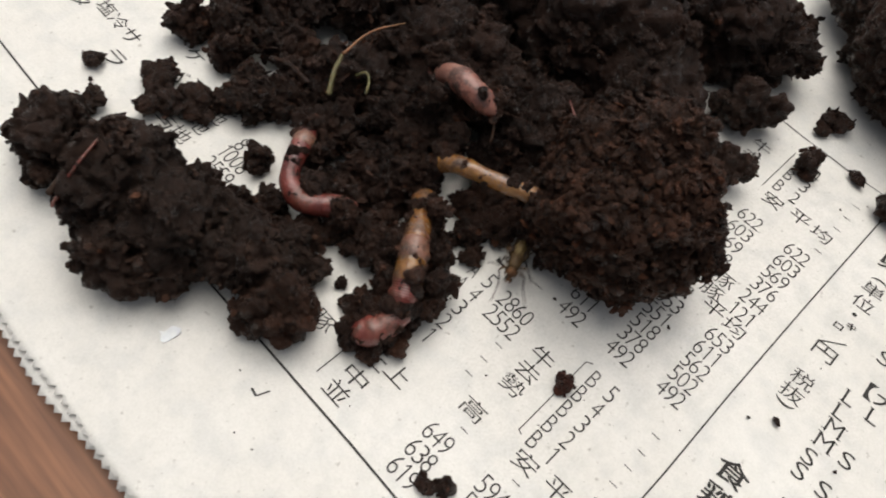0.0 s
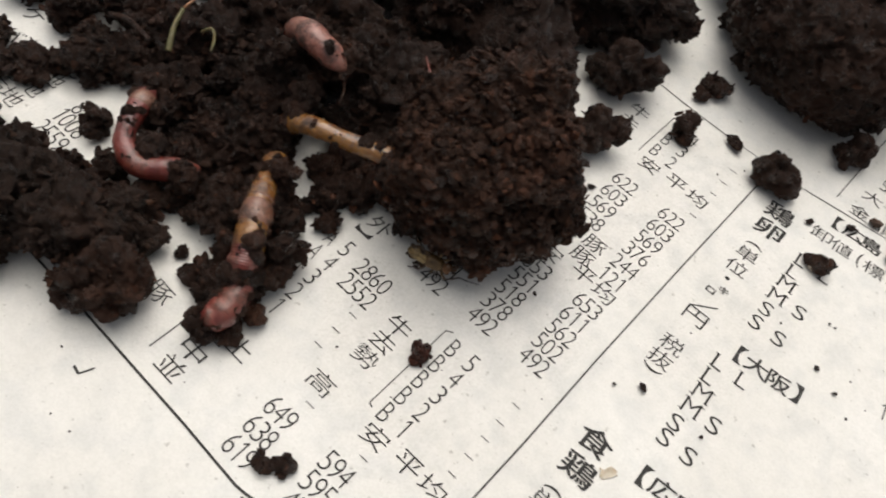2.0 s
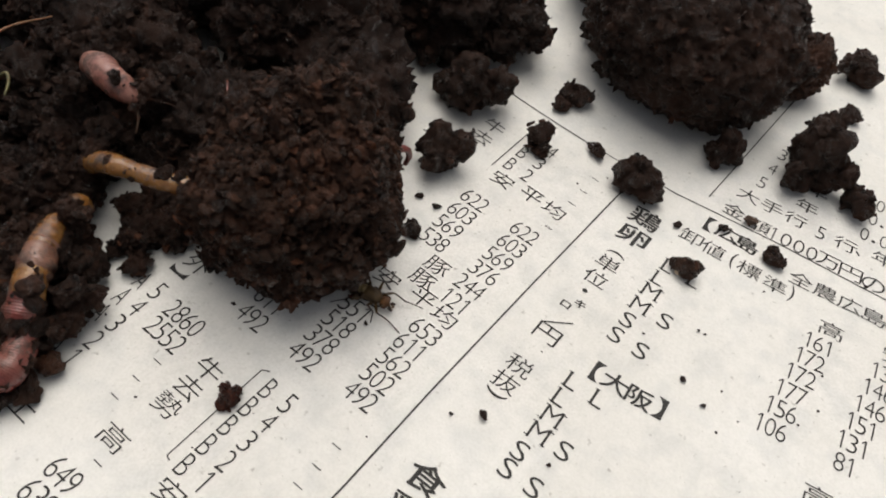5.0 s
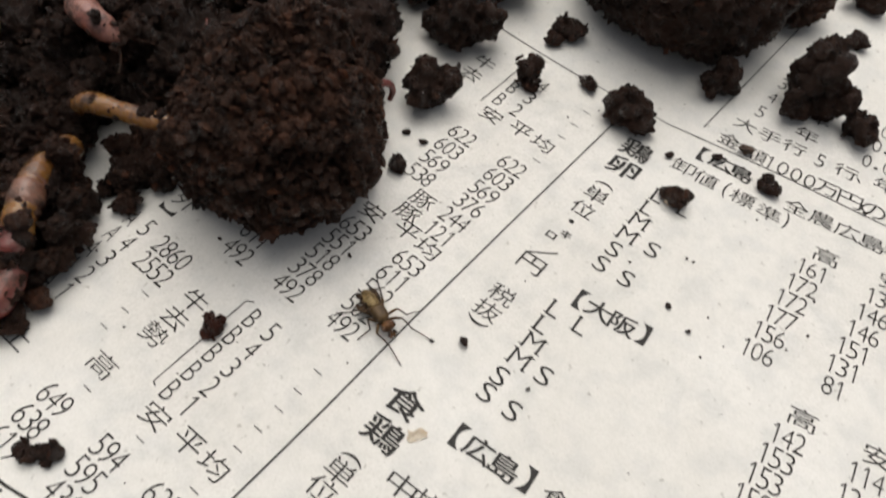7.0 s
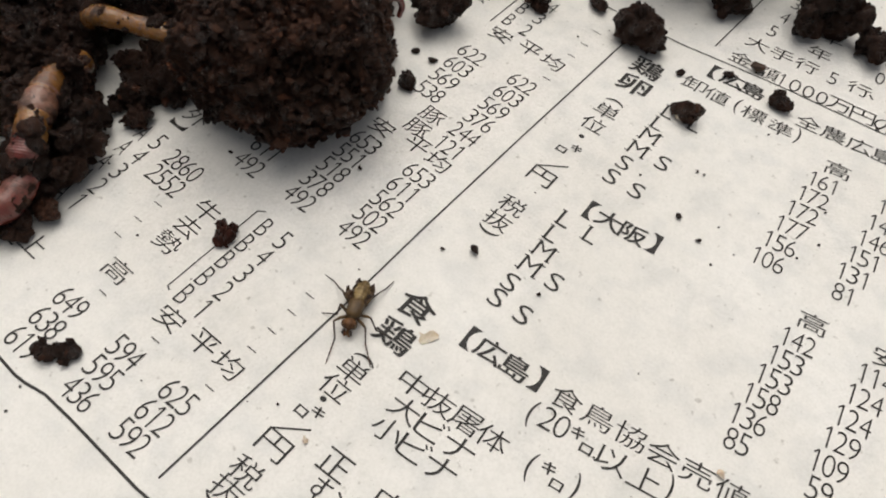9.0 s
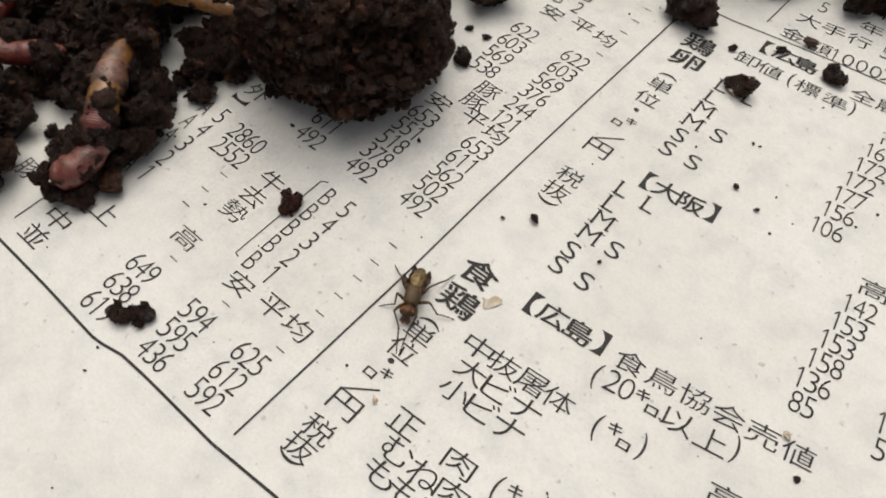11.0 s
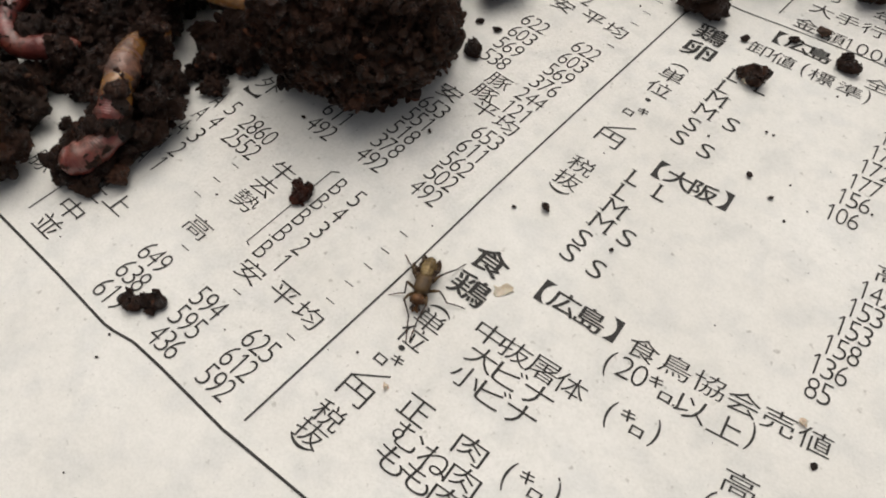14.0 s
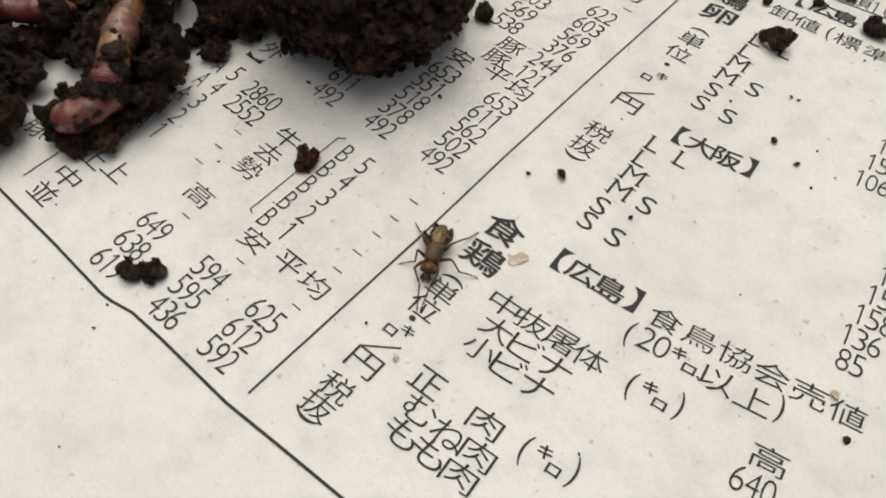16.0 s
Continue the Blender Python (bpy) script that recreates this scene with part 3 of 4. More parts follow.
left = tagged(soil("soil_clod", [(-6.23, -1.63, 0.45, 0.63, 0.63, 0.58), (-6.09, -2, 0.28, 0.33, 0.33, 0.31), (-6.79, -0.85, 0.15, 0.19, 0.19, 0.17), (-6.85, -1.33, 0.2, 0.22, 0.22, 0.2), (-6.54, -1.82, 0.28, 0.3, 0.3, 0.27), (-4.95, -1.46, 0.72, 0.78, 0.78, 0.71), (-5.55, -1.5, 0.5, 0.47, 0.47, 0.45), (-4.78, -2.02, 0.36, 0.38, 0.38, 0.34), (-4.23, -2.02, 0.46, 0.5, 0.5, 0.46), (-3.74, -1.7, 0.38, 0.41, 0.41, 0.37), (-3.98, -1.32, 0.68, 0.6, 0.6, 0.61), (-4.38, -0.7, 0.5, 0.28, 0.28, 0.45), (-5.43, -0.76, 0.32, 0.28, 0.28, 0.29), (-3.27, -0.98, 0.5, 0.54, 0.54, 0.49), (-3.85, -0.82, 0.5, 0.37, 0.37, 0.45), (-3.06, -0.38, 0.34, 0.37, 0.37, 0.34), (-2.73, -0.38, 0.26, 0.26, 0.26, 0.24), (-2.89, -0.84, 0.44, 0.41, 0.41, 0.4), (-2.42, -1.0, 0.42, 0.46, 0.46, 0.44, "brown"), (-2.6, -1.26, 0.33, 0.32, 0.32, 0.34, "brown")], "long black lumpy soil clod beside the heap", seed=4, chips=1500, small=0.012, large=0.085, sub=16, sub_r=(0.06, 0.20), mat=M_SOIL_DULL, rough=1.2, grain=(2.4, 6.5), lay=0.8), group=G_CLOD)
heap = soil("soil_heap", [
    (-1.62, 0.02, 0.16, 0.50, 0.55, 0.30), (-1.95, 0.85, 0.34, 0.58, 0.60, 0.54), (-1.76, 1.78, 0.20, 0.34, 0.36, 0.32),
    (-2.5, 0.6, 0.22, 0.50, 0.50, 0.36), (-3.3, 0.80, 0.24, 0.55, 0.42, 0.36), (-4.2, 1.25, 0.30, 0.50, 0.55, 0.45), (-2.80, 1.62, 0.36, 0.48, 0.48, 0.50),
    (-3.2, 1.5, 0.32, 0.72, 0.65, 0.50), (-2.1, 2.72, 0.42, 0.80, 0.72, 0.55), (-3.5, 2.2, 0.40, 0.85, 0.85, 0.68),
    (-2.4, 3.5, 0.56, 1.15, 1.05, 0.95), (-4.6, 2.2, 0.42, 0.85, 0.90, 0.62), (-3.9, 3.4, 0.60, 1.25, 1.2, 1.0),
    (-1.6, 5.2, 0.60, 1.2, 1.2, 0.95), (-5.5, 3.6, 0.55, 1.15, 1.2, 0.9), (-3.0, 5.6, 0.7, 1.6, 1.4, 1.2), (-5.4, 1.8, 0.28, 0.50, 0.50, 0.45), (-5.2, 1.15, 0.26, 0.42, 0.42, 0.36), (-6.0, 1.9, 0.36, 0.60, 0.60, 0.50), (-7.4, 3.2, 0.45, 0.9, 0.8, 0.7),
    (-4.03, -0.48, 0.18, 0.42, 0.34, 0.26), (-3.87, 0.02, 0.12, 0.32, 0.20, 0.18), (-3.45, -0.42, 0.24, 0.42, 0.34, 0.34), (-3.05, -0.22, 0.20, 0.30, 0.28, 0.28), (-2.96, 0.42, 0.22, 0.34, 0.28, 0.32), (-5.26, 0.80, 0.22, 0.34, 0.36, 0.34),
    (-1.42, 0.70, 0.28, 0.24, 0.30, 0.34), (-1.30, 0.42, 0.24, 0.20, 0.24, 0.30), (-1.55, -0.02, 0.20, 0.24, 0.22, 0.26), (-3.93, 0.50, 0.70, 0.11, 0.12, 0.10), (-4.0, 0.75, 0.35, 0.25, 0.25, 0.32), (-1.66, 0.98, 0.50, 0.18, 0.20, 0.22), (-2.18, 0.62, 0.46, 0.20, 0.24, 0.24), (-1.86, 0.22, 0.34, 0.20, 0.22, 0.20), (-3.62, 0.42, 0.42, 0.20, 0.18, 0.20), (-3.85, 0.85, 0.58, 0.16, 0.20, 0.18), (-3.2, 2.2, 1.28, 0.26, 0.24, 0.24), (-2.6, 2.85, 1.25, 0.28, 0.25, 0.26), (-1.2, 2.15, 0.85, 0.20, 0.20, 0.20), (-7.1, 1.0, 0.25, 0.42, 0.40, 0.34), (-6.3, 1.1, 0.25, 0.42, 0.38, 0.32), (-6.6, 1.5, 0.3, 0.45, 0.42, 0.40), (-5.75, 1.05, 0.2, 0.34, 0.30, 0.28), (-4.6, 2.9, 0.9, 0.4, 0.4, 0.35), (-1.98, 2.12, 0.16, 0.22, 0.24, 0.24), (-1.46, 2.06, 0.18, 0.22, 0.24, 0.26), (-1.52, 1.50, 0.10, 0.20, 0.18, 0.16), (-1.32, 2.30, 0.3, 0.22, 0.22, 0.3), (-1.86, 1.46, 0.10, 0.12, 0.12, 0.12), (-2.24, 1.16, 0.68, 0.20, 0.16, 0.15), (-2.1, 1.25, 0.55, 0.22, 0.2, 0.2),
    (-2.02, 1.22, 0.90, 0.20, 0.20, 0.17), (-2.68, 1.98, 0.88, 0.22, 0.20, 0.18), (-4.18, 0.95, 0.60, 0.22, 0.22, 0.20), (-3.62, 2.70, 1.35, 0.28, 0.26, 0.24), (-1.05, 7.9, 0.6, 0.9, 1.0, 0.85), (-2.2, 7.6, 0.8, 1.5, 1.4, 1.2), (-4.7, 5.6, 0.8, 1.6, 1.5, 1.2), (-6.6, 4.6, 0.6, 1.3, 1.2, 0.95), (-6.6, 2.6, 0.5, 0.95, 0.85, 0.75)],
    "loose heap of dark moist crumbly soil with worms", "soil heap", seed=6, level=5, chips=2600, small=0.013, large=0.10, sub=22, sub_r=(0.05, 0.24), rough=1.25, core=0.88, grain=(2.4, 7.0))

CRUMBS = (
    (-0.46, 6.60, 0.60, 0.72, "dark crumbly soil lump"), (-0.02, 5.43, 0.44, 0.48, "ragged dark soil lump"), (0.80, 6.75, 0.27, 0.32, "small rough soil lump"),
    (0.62, 7.88, 0.32, 0.22, "flat small soil lump"), (1.49, 7.23, 0.17, 0.10, "small flat soil crumb"), (2.25, 7.02, 0.44, 0.44, "angular dark soil lump"),
    (2.93, 8.45, 0.35, 0.40, "round dark soil lump"), (4.05, 9.12, 0.66, 0.76, "large crumbly soil lump on newsprint"), (4.80, 9.05, 0.33, 0.30, "crumbly soil lump beside a larger one"), (4.07, 10.9, 0.22, 0.17, "small soil crumb on newsprint"),
    (3.8, 12.0, 0.45, 0.35, "dark soil lump on newsprint"), (3.49, 6.18, 0.22, 0.20, "small brown soil crumb with a tan speck"), (4.32, 7.22, 0.20, 0.13, "small flat soil crumb"),
    (0.55, 1.07, 0.17, 0.17, "tiny reddish brown soil crumb"), (0.36, -0.98, 0.20, 0.09, "small twisted black soil crumb"), (0.5, 4.2, 0.14, 0.16, "pointed soil crumb beside a large clod"),
    (-1.98, -0.22, 0.19, 0.15, "tiny soil crumb on newsprint"), (-2.33, -0.08, 0.12, 0.11, "tiny soil crumb on newsprint"), (-4.51, 0.32, 0.31, 0.30, "small dark soil lump"),
    (-6.60, 0.06, 0.38, 0.20, "ragged dark soil lump on newsprint"), (-6.18, -0.12, 0.40, 0.22, "ragged dark soil lump on newsprint"), (-5.86, 0.27, 0.38, 0.26, "crumbly dark soil lump on newsprint"),
    (-5.66, 0.70, 0.34, 0.25, "small dark soil lump on newsprint"), (-7.0, 1.6, 0.5, 0.4, "dark soil lump beside the heap"), (-7.5, -0.45, 0.2, 0.15, "small flat soil crumb on newsprint"),
)


def crumb(x, y, r, h, label, seed):
    """A ragged crumb: a few angular lumps stuck together."""
    gen = np.random.default_rng(seed)
    y = askew(x, y)
    blobs = [(x, y, h * 0.6, r * 0.80, r * 0.72, h * 0.85)]
    for k in range(3 if r > 0.12 else 2):
        a = gen.uniform(0, 6.28)
        s = gen.uniform(0.30, 0.52)
        blobs.append((x + math.cos(a) * r * 0.6, y + math.sin(a) * r * 0.6, h * gen.uniform(0.3, 0.9), r * s, r * s, h * s))
    if "twisted" in label:
        blobs = [(x + d * 0.80, y + d * 0.66 + 0.035 * math.sin(21 * d), h * 0.7, r * 0.47, r * 0.46, h * 0.95) for d in (-0.19, -0.13, -0.06, 0.02, 0.09, 0.15)]
        blobs += [(x - 0.19, y - 0.02, h * 0.9, r * 0.26, r * 0.18, h * 0.6), (x + 0.03, y + 0.15, h * 0.9, r * 0.26, r * 0.22, h * 0.7), (x + 0.14, y - 0.02, h * 0.5, r * 0.24, r * 0.20, h * 0.5)]
    ob = soil("soil_crumb", blobs, label, "soil crumb", seed=seed, level=4 if r > 0.3 else 3, chips=140 / max(r, 0.12) ** 1.3, small=0.015, large=min(0.09, 0.3 * r), mat=M_SOIL_RED if "reddish" in label else M_SOIL_BROWN if "tan speck" in label else M_SOIL, rough=0.55 if "tan speck" in label or "twisted" in label else 1.25 if r > 0.2 else 0.8)
    return tagged(ob, group="soil crumbs on the newspaper")


for k, (x, y, r, h, lab) in enumerate(CRUMBS):
    crumb(x, y, r, h, lab, 20 + k)


def speck(x, y, r, label, mat, seed, flat=1.0):
    gen = np.random.default_rng(seed)
    v, f = CHIPS[2 * seed % 10]
    q, _ = np.linalg.qr(gen.standard_normal((3, 3)))
    w = v @ q
    w = (w - w.mean(0)) / (np.ptp(w, axis=0) + 1e-6) * 1.5 * r * np.array([1.2, 1.0, 0.8 * flat])
    w[:, 2] -= w[:, 2].min()
    ob = link_mesh("speck", w, f, mat)
    y = askew(x, y)
    ob.location = Vector((x, y, paper_z(x, y) + 0.004)) * CM
    return tagged(ob, label, "speck", "specks on the newspaper")


for k, (x, y, r) in enumerate(((2.74, 2.77, 0.075), (4.26, 4.72, 0.05), (4.61, 4.58, 0.04), (0.16, 4.75, 0.065), (0.44, 4.77, 0.07), (3.05, 6.84, 0.07), (3.57, 7.25, 0.09), (4.08, 5.49, 0.028), (4.17, 5.50, 0.022), (3.62, 2.78, 0.03), (2.45, 2.55, 0.03), (-0.33, 1.92, 0.03), (0.98, 2.78, 0.035), (6.42, 1.96, 0.045), (-7.23, -0.66, 0.05), (4.88, 4.38, 0.022), (5.57, 5.98, 0.022), (5.60, 5.14, 0.018), (4.47, 6.66, 0.018), (5.52, 7.75, 0.035))):
    speck(x, y, r, "tiny black soil speck on newsprint", M_SOIL, 200 + k)
speck(3.82, 7.64, 0.11, "tiny reddish brown soil crumb", M_TWIG, 230)


def wood_chip(x, y, w, d, turn, label, name="wood_chip", mat=None):
    """A thin splinter of wood, or a scrap of paper, with a curled edge."""
    v, f = [], []
    for a in range(9):
        for c in range(5):
            u, q = a / 8 - 0.5, c / 4 - 0.5
            wide = d * (0.55 + 0.45 * math.cos(2.2 * u + 0.5)) * (1 + 0.15 * math.sin(9 * u))
            v.append((w * u + 0.012 * math.sin(8 * q), wide * q + 0.02 * math.sin(5 * u), 0.012 + 0.05 * max(0.0, q + 0.1) ** 2 * 4 * d + 0.008 * math.sin(7 * u)))
    for a in range(8):
        for c in range(4):
            f.append((a * 5 + c, (a + 1) * 5 + c, (a + 1) * 5 + c + 1, a * 5 + c + 1))
    ob = link_mesh(name, v, f, mat or M_CHIP)
    so = ob.modifiers.new("thickness", "SOLIDIFY")
    so.thickness = 0.010 * CM
    y = askew(x, y)
    ob.location = Vector((x, y, paper_z(x, y) + 0.006)) * CM
    ob.rotation_euler = (0, 0, radians(turn))
    return tagged(ob, label, name.replace("_", " "), "specks on the newspaper")


wood_chip(3.05, 1.60, 0.20, 0.12, 40, "pale thin curled wood chip on newsprint")
speck(2.865, -0.04, 0.045, "tiny tan grain on newsprint", M_CHIP, 232)
speck(6.15, 2.30, 0.055, "tiny tan grain on newsprint", M_CHIP, 233)
wood_chip(-3.15, -2.10, 0.24, 0.15, 65, "small torn white paper scrap", "paper_scrap", M_GLINT)
speck(3.46, 6.12, 0.10, "tan grain stuck to a soil crumb", M_CHIP, 234)
dust = np.random.default_rng(77)
for k in range(46):
    speck(dust.uniform(-2.5, 7.0), dust.uniform(-2.6, 7.0), dust.uniform(0.008, 0.02), "minute dark dust grain on newsprint", M_SOIL, 300 + k)


# ---- worms ----
def spline(points, n):
    p = [Vector(q) for q in points]
    p = [2 * p[0] - p[1]] + p + [2 * p[-1] - p[-2]]
    out = []
    seg = len(p) - 3
    for k in range(n):
        u = k / (n - 1) * seg
        i = min(int(u), seg - 1)
        t = u - i
        a, b, c, d = p[i:i + 4]
        out.append(0.5 * ((2 * b) + (c - a) * t + (2 * a - 5 * b + 4 * c - d) * t * t + (3 * b - a - 3 * c + d) * t ** 3))
    return out


def tube(name, points, radius, mat, parent=None, n=260, sides=16, ring=0.0, rings=40, label="", smooth=True):
    """A round body along a curve; radius is a function of 0..1; ring: depth of the segment grooves."""
    path = spline(points, n)
    verts, faces = [], []
    up = Vector((0, 0, 1))
    for k, c in enumerate(path):
        d = (path[min(k + 1, n - 1)] - path[max(k - 1, 0)]).normalized()
        sd = d.cross(up)
        sd = sd.normalized() if sd.length > 1e-4 else Vector((1, 0, 0))
        nn = sd.cross(d)
        u = k / (n - 1)
        wave = u * rings + (0.5 * noise.noise(c * 2.5) if ring else 0.0)
        depth = ring * (0.6 + 0.8 * noise.noise(c * 5.0 + Vector((3, 1, 7))))
        r = radius(u) * (1 - depth * (0.5 + 0.5 * math.cos(wave * 2 * math.pi)) ** 2)
        for s in range(sides):
            a = 2 * math.pi * s / sides
            e = sd * math.cos(a) + nn * math.sin(a)
            swell = 1 + (0.09 * noise.noise((c + e * r) * 4.0) + 0.05 * noise.noise((c + e * r) * 11.0) if ring else 0.0)
            verts.append(c + e * r * swell)
    for k in range(n - 1):
        for s in range(sides):
            faces.append((k * sides + s, k * sides + (s + 1) % sides, (k + 1) * sides + (s + 1) % sides, (k + 1) * sides + s))
    for end, c in ((0, path[0]), (n - 1, path[-1])):
        verts.append(c)
        i = len(verts) - 1
        for s in range(sides):
            a, b = end * sides + s, end * sides + (s + 1) % sides
            faces.append((i, b, a) if end == 0 else (i, a, b))
    return link_mesh(name, verts, faces, mat, parent, label, smooth)


def taper(r, a=0.08, b=0.08):
    def f(u):
        return r * (1 + 0.07 * math.sin(u * 9.0 + r * 50) + 0.04 * math.sin(u * 23.0)) * min(1.0, math.sqrt(max(0.0, u / a)) if u < a else 1.0, math.sqrt(max(0.0, (1 - u) / b)) if u > 1 - b else 1.0) + 0.004
    return f


def clinging_soil(points, r, count, parent, seed, large=0.10, lumps=6, span=(0.0, 1.0)):
    """Soil stuck to a worm's back and sides: a few smeared lumps and crumbs round them."""
    gen = np.random.default_rng(seed)
    path = spline(points, 60)[int(60 * span[0]):max(2, int(60 * span[1]))]
    pts, dirs = [], []
    for c in path:
        for _ in range(10):
            a = gen.uniform(-0.5, 3.64)
            h = gen.uniform(0, 6.28)
            d = np.array([math.cos(a) * math.cos(h), math.cos(a) * math.sin(h), math.sin(a)])
            pts.append(np.array(c) + d * r * 0.95)
            dirs.append(d)
    P, D = np.array(pts), np.array(dirs)
    sv, sf, base, pick = [], [], 0, []
    for q in gen.integers(0, len(P), lumps):
        near = np.argsort(np.linalg.norm(P - P[q], axis=1))[:30]
        pick.append(near)
        size = gen.uniform(0.5, 1.0) * large
        lp, lf, _ = lump(P[q], size * gen.uniform(0.7, 1.4, 3), seed * 3 + int(q), 3, 1.0, 4.0, 10.0)
        sv.append(lp)
        sf += [[a + base for a in fc] for fc in lf]
        base += len(lp)
    pick = np.concatenate(pick)
    cv, cf = chips_on(P[pick], D[pick], count, 0.012, large * 0.7, gen)
    sv.append(cv)
    sf += [[a + base for a in fc] for fc in cf]
    return tagged(link_mesh("clinging_soil", np.concatenate(sv), sf, M_BITS, parent, "dark soil stuck to the skin"), kind="stuff")


G_WORM = "earthworms in the soil"
worm_a = tagged(empty("earthworm"), "glossy red earthworm curled on the soil heap", "earthworm", G_WORM)
PA = [(-4.36, 1.22, 0.40), (-4.20, 0.95, 0.55), (-4.06, 0.69, 0.62), (-3.88, 0.37, 0.62), (-3.70, 0.19, 0.54), (-3.42, 0.15, 0.48), (-3.17, 0.36, 0.47), (-2.92, 0.68, 0.45)]
tube("body", PA, taper(0.14), M_WORM_RED, worm_a, ring=0.02, rings=130)
tube("clitellum", [(-4.30, 1.12, 0.46), (-4.20, 0.95, 0.55), (-4.06, 0.69, 0.625), (-3.95, 0.50, 0.63)], taper(0.146, 0.2, 0.3), M_WORM_SADDLE, worm_a, n=90, ring=0.02, rings=20, label="pale pink swollen band")
clinging_soil(PA, 0.14, 150, worm_a, 41, 0.085, 12)
worm_b = tagged(empty("earthworm"), "pink thick earthworm half buried in soil", "earthworm", G_WORM)
PB = [(-3.75, 2.85, 0.85), (-3.42, 2.64, 1.24), (-3.14, 2.54, 1.49), (-2.80, 2.48, 1.56), (-2.38, 2.5, 1.45)]
tube("body", PB, taper(0.165, 0.1, 0.14), M_WORM_PINK, worm_b, ring=0.025, rings=60)
clinging_soil(PB, 0.165, 50, worm_b, 42, 0.10, 4, (0.8, 0.95))
worm_c = tagged(empty("earthworm"), "tan glossy earthworm lying across the soil", "earthworm", G_WORM)
PC = [(-2.66, 1.86, 0.66), (-2.38, 1.90, 0.90), (-1.96, 2.03, 0.96), (-1.5, 2.24, 0.94), (-1.15, 2.5, 0.84)]
tube("body", PC, taper(0.12), M_WORM_TAN, worm_c, ring=0.02, rings=80)
tube("hind_end", PC[3:] + [(-1.05, 2.56, 0.80)], taper(0.123, 0.15, 0.1), M_WORM_SADDLE, worm_c, n=120, ring=0.02, rings=30, label="greyish pink hind end")
clinging_soil(PC, 0.12, 110, worm_c, 43, 0.075, 8)
clinging_soil(PC, 0.13, 120, worm_c, 47, 0.12, 7, (0.0, 0.2))
clinging_soil(PC, 0.12, 140, worm_c, 46, 0.11, 8, (0.66, 0.95))
worm_d = tagged(empty("earthworm"), "tan and red earthworm thickly smeared with soil", "earthworm", G_WORM)
PD = [(-2.60, 1.62, 0.30), (-2.34, 1.30, 0.46), (-2.15, 1.05, 0.66), (-1.92, 0.75, 0.76), (-1.73, 0.49, 0.72), (-1.55, 0.25, 0.62), (-1.46, 0.10, 0.52), (-1.43, 0.0, 0.45)]
tube("body", PD, taper(0.168, 0.06, 0.02), M_WORM_TAN, worm_d, ring=0.045, rings=100)
tube("clitellum", [(-1.98, 0.84, 0.745), (-1.84, 0.64, 0.752), (-1.66, 0.40, 0.69)], taper(0.183, 0.12, 0.12), M_WORM_SADDLE, worm_d, n=150, ring=0.035, rings=22, label="pale pink swollen band")
tube("forepart", [(-1.70, 0.46, 0.705), (-1.60, 0.31, 0.66), (-1.50, 0.16, 0.575), (-1.43, 0.02, 0.47)], taper(0.176, 0.1, 0.04), M_WORM_RED, worm_d, n=120, ring=0.04, rings=22, label="reddish brown ringed forepart")
clinging_soil(PD, 0.175, 110, worm_d, 52, 0.10, 8, (0.15, 0.6))
clinging_soil(PD, 0.168, 260, worm_d, 45, 0.13, 13, (0.62, 0.95))
HD = [(-0.02, 0.06, 0.02), (0.10, -0.18, -0.04), (0.10, -0.43, -0.11), (-0.01, -0.63, -0.16)]
head_end = tube("head_end", HD, taper(0.172, 0.02, 0.2), M_WORM_RED, worm_d, ring=0.035, rings=30, label="red wrinkled head end")
gen_h = np.random.default_rng(9)
path_h = spline([(x, y, max(z, -0.25)) for x, y, z in HD], 40)
ph = np.array([np.array(c) + 0.15 * np.array([math.cos(a), math.sin(a), 0.2]) for c in path_h[8:] for a in (0.2, 1.2, 3.3, 4.2, 5.2)])
cv, cf = [], []
base_h = 0
for _ in range(300):
    v, f = CHIPS[gen_h.integers(0, len(CHIPS))]
    s = 0.015 + 0.10 * gen_h.random() ** 2.4
    q, _r = np.linalg.qr(gen_h.standard_normal((3, 3)))
    w = v @ q * s + ph[gen_h.integers(0, len(ph))]
    cv.append(w)
    cf += [[a + base_h for a in fc] for fc in f]
    base_h += len(v)
for c, r in (((0.34, -0.12, -0.32), 0.15), ((0.27, -0.46, -0.33), 0.18), ((0.06, -0.64, -0.30), 0.16), ((-0.14, -0.60, -0.2), 0.11)):
    lp, lf, _d = lump((0, 0, 2), (r, r, r * 0.7), int(c[0] * 99) + 60, 4, 1.3, 3.5, 9.0)
    cv.append(lp - np.array((0, 0, 2)) + np.array(c))
    cf += [[a + base_h for a in fc] for fc in lf]
    base_h += len(lp)
tagged(link_mesh("clinging_soil", np.concatenate(cv), cf, M_BITS, head_end, "dark soil stuck to the skin"), kind="stuff")
HEAD_AT = Vector((-1.44, 0.06, 0.46)) * CM
head_end.location = HEAD_AT

worm_e = tagged(empty("earthworm"), "small red earthworm end poking out of soil", "earthworm", G_WORM)
PE = [(-5.05, 3.45, 1.25), (-4.92, 3.25, 1.48), (-4.78, 3.02, 1.55), (-4.68, 2.90, 1.46)]
tube("body", PE, taper(0.13, 0.1, 0.25), M_WORM_RED, worm_e, ring=0.02, rings=40)
clinging_soil(PE, 0.13, 40, worm_e, 61, 0.07, 4)

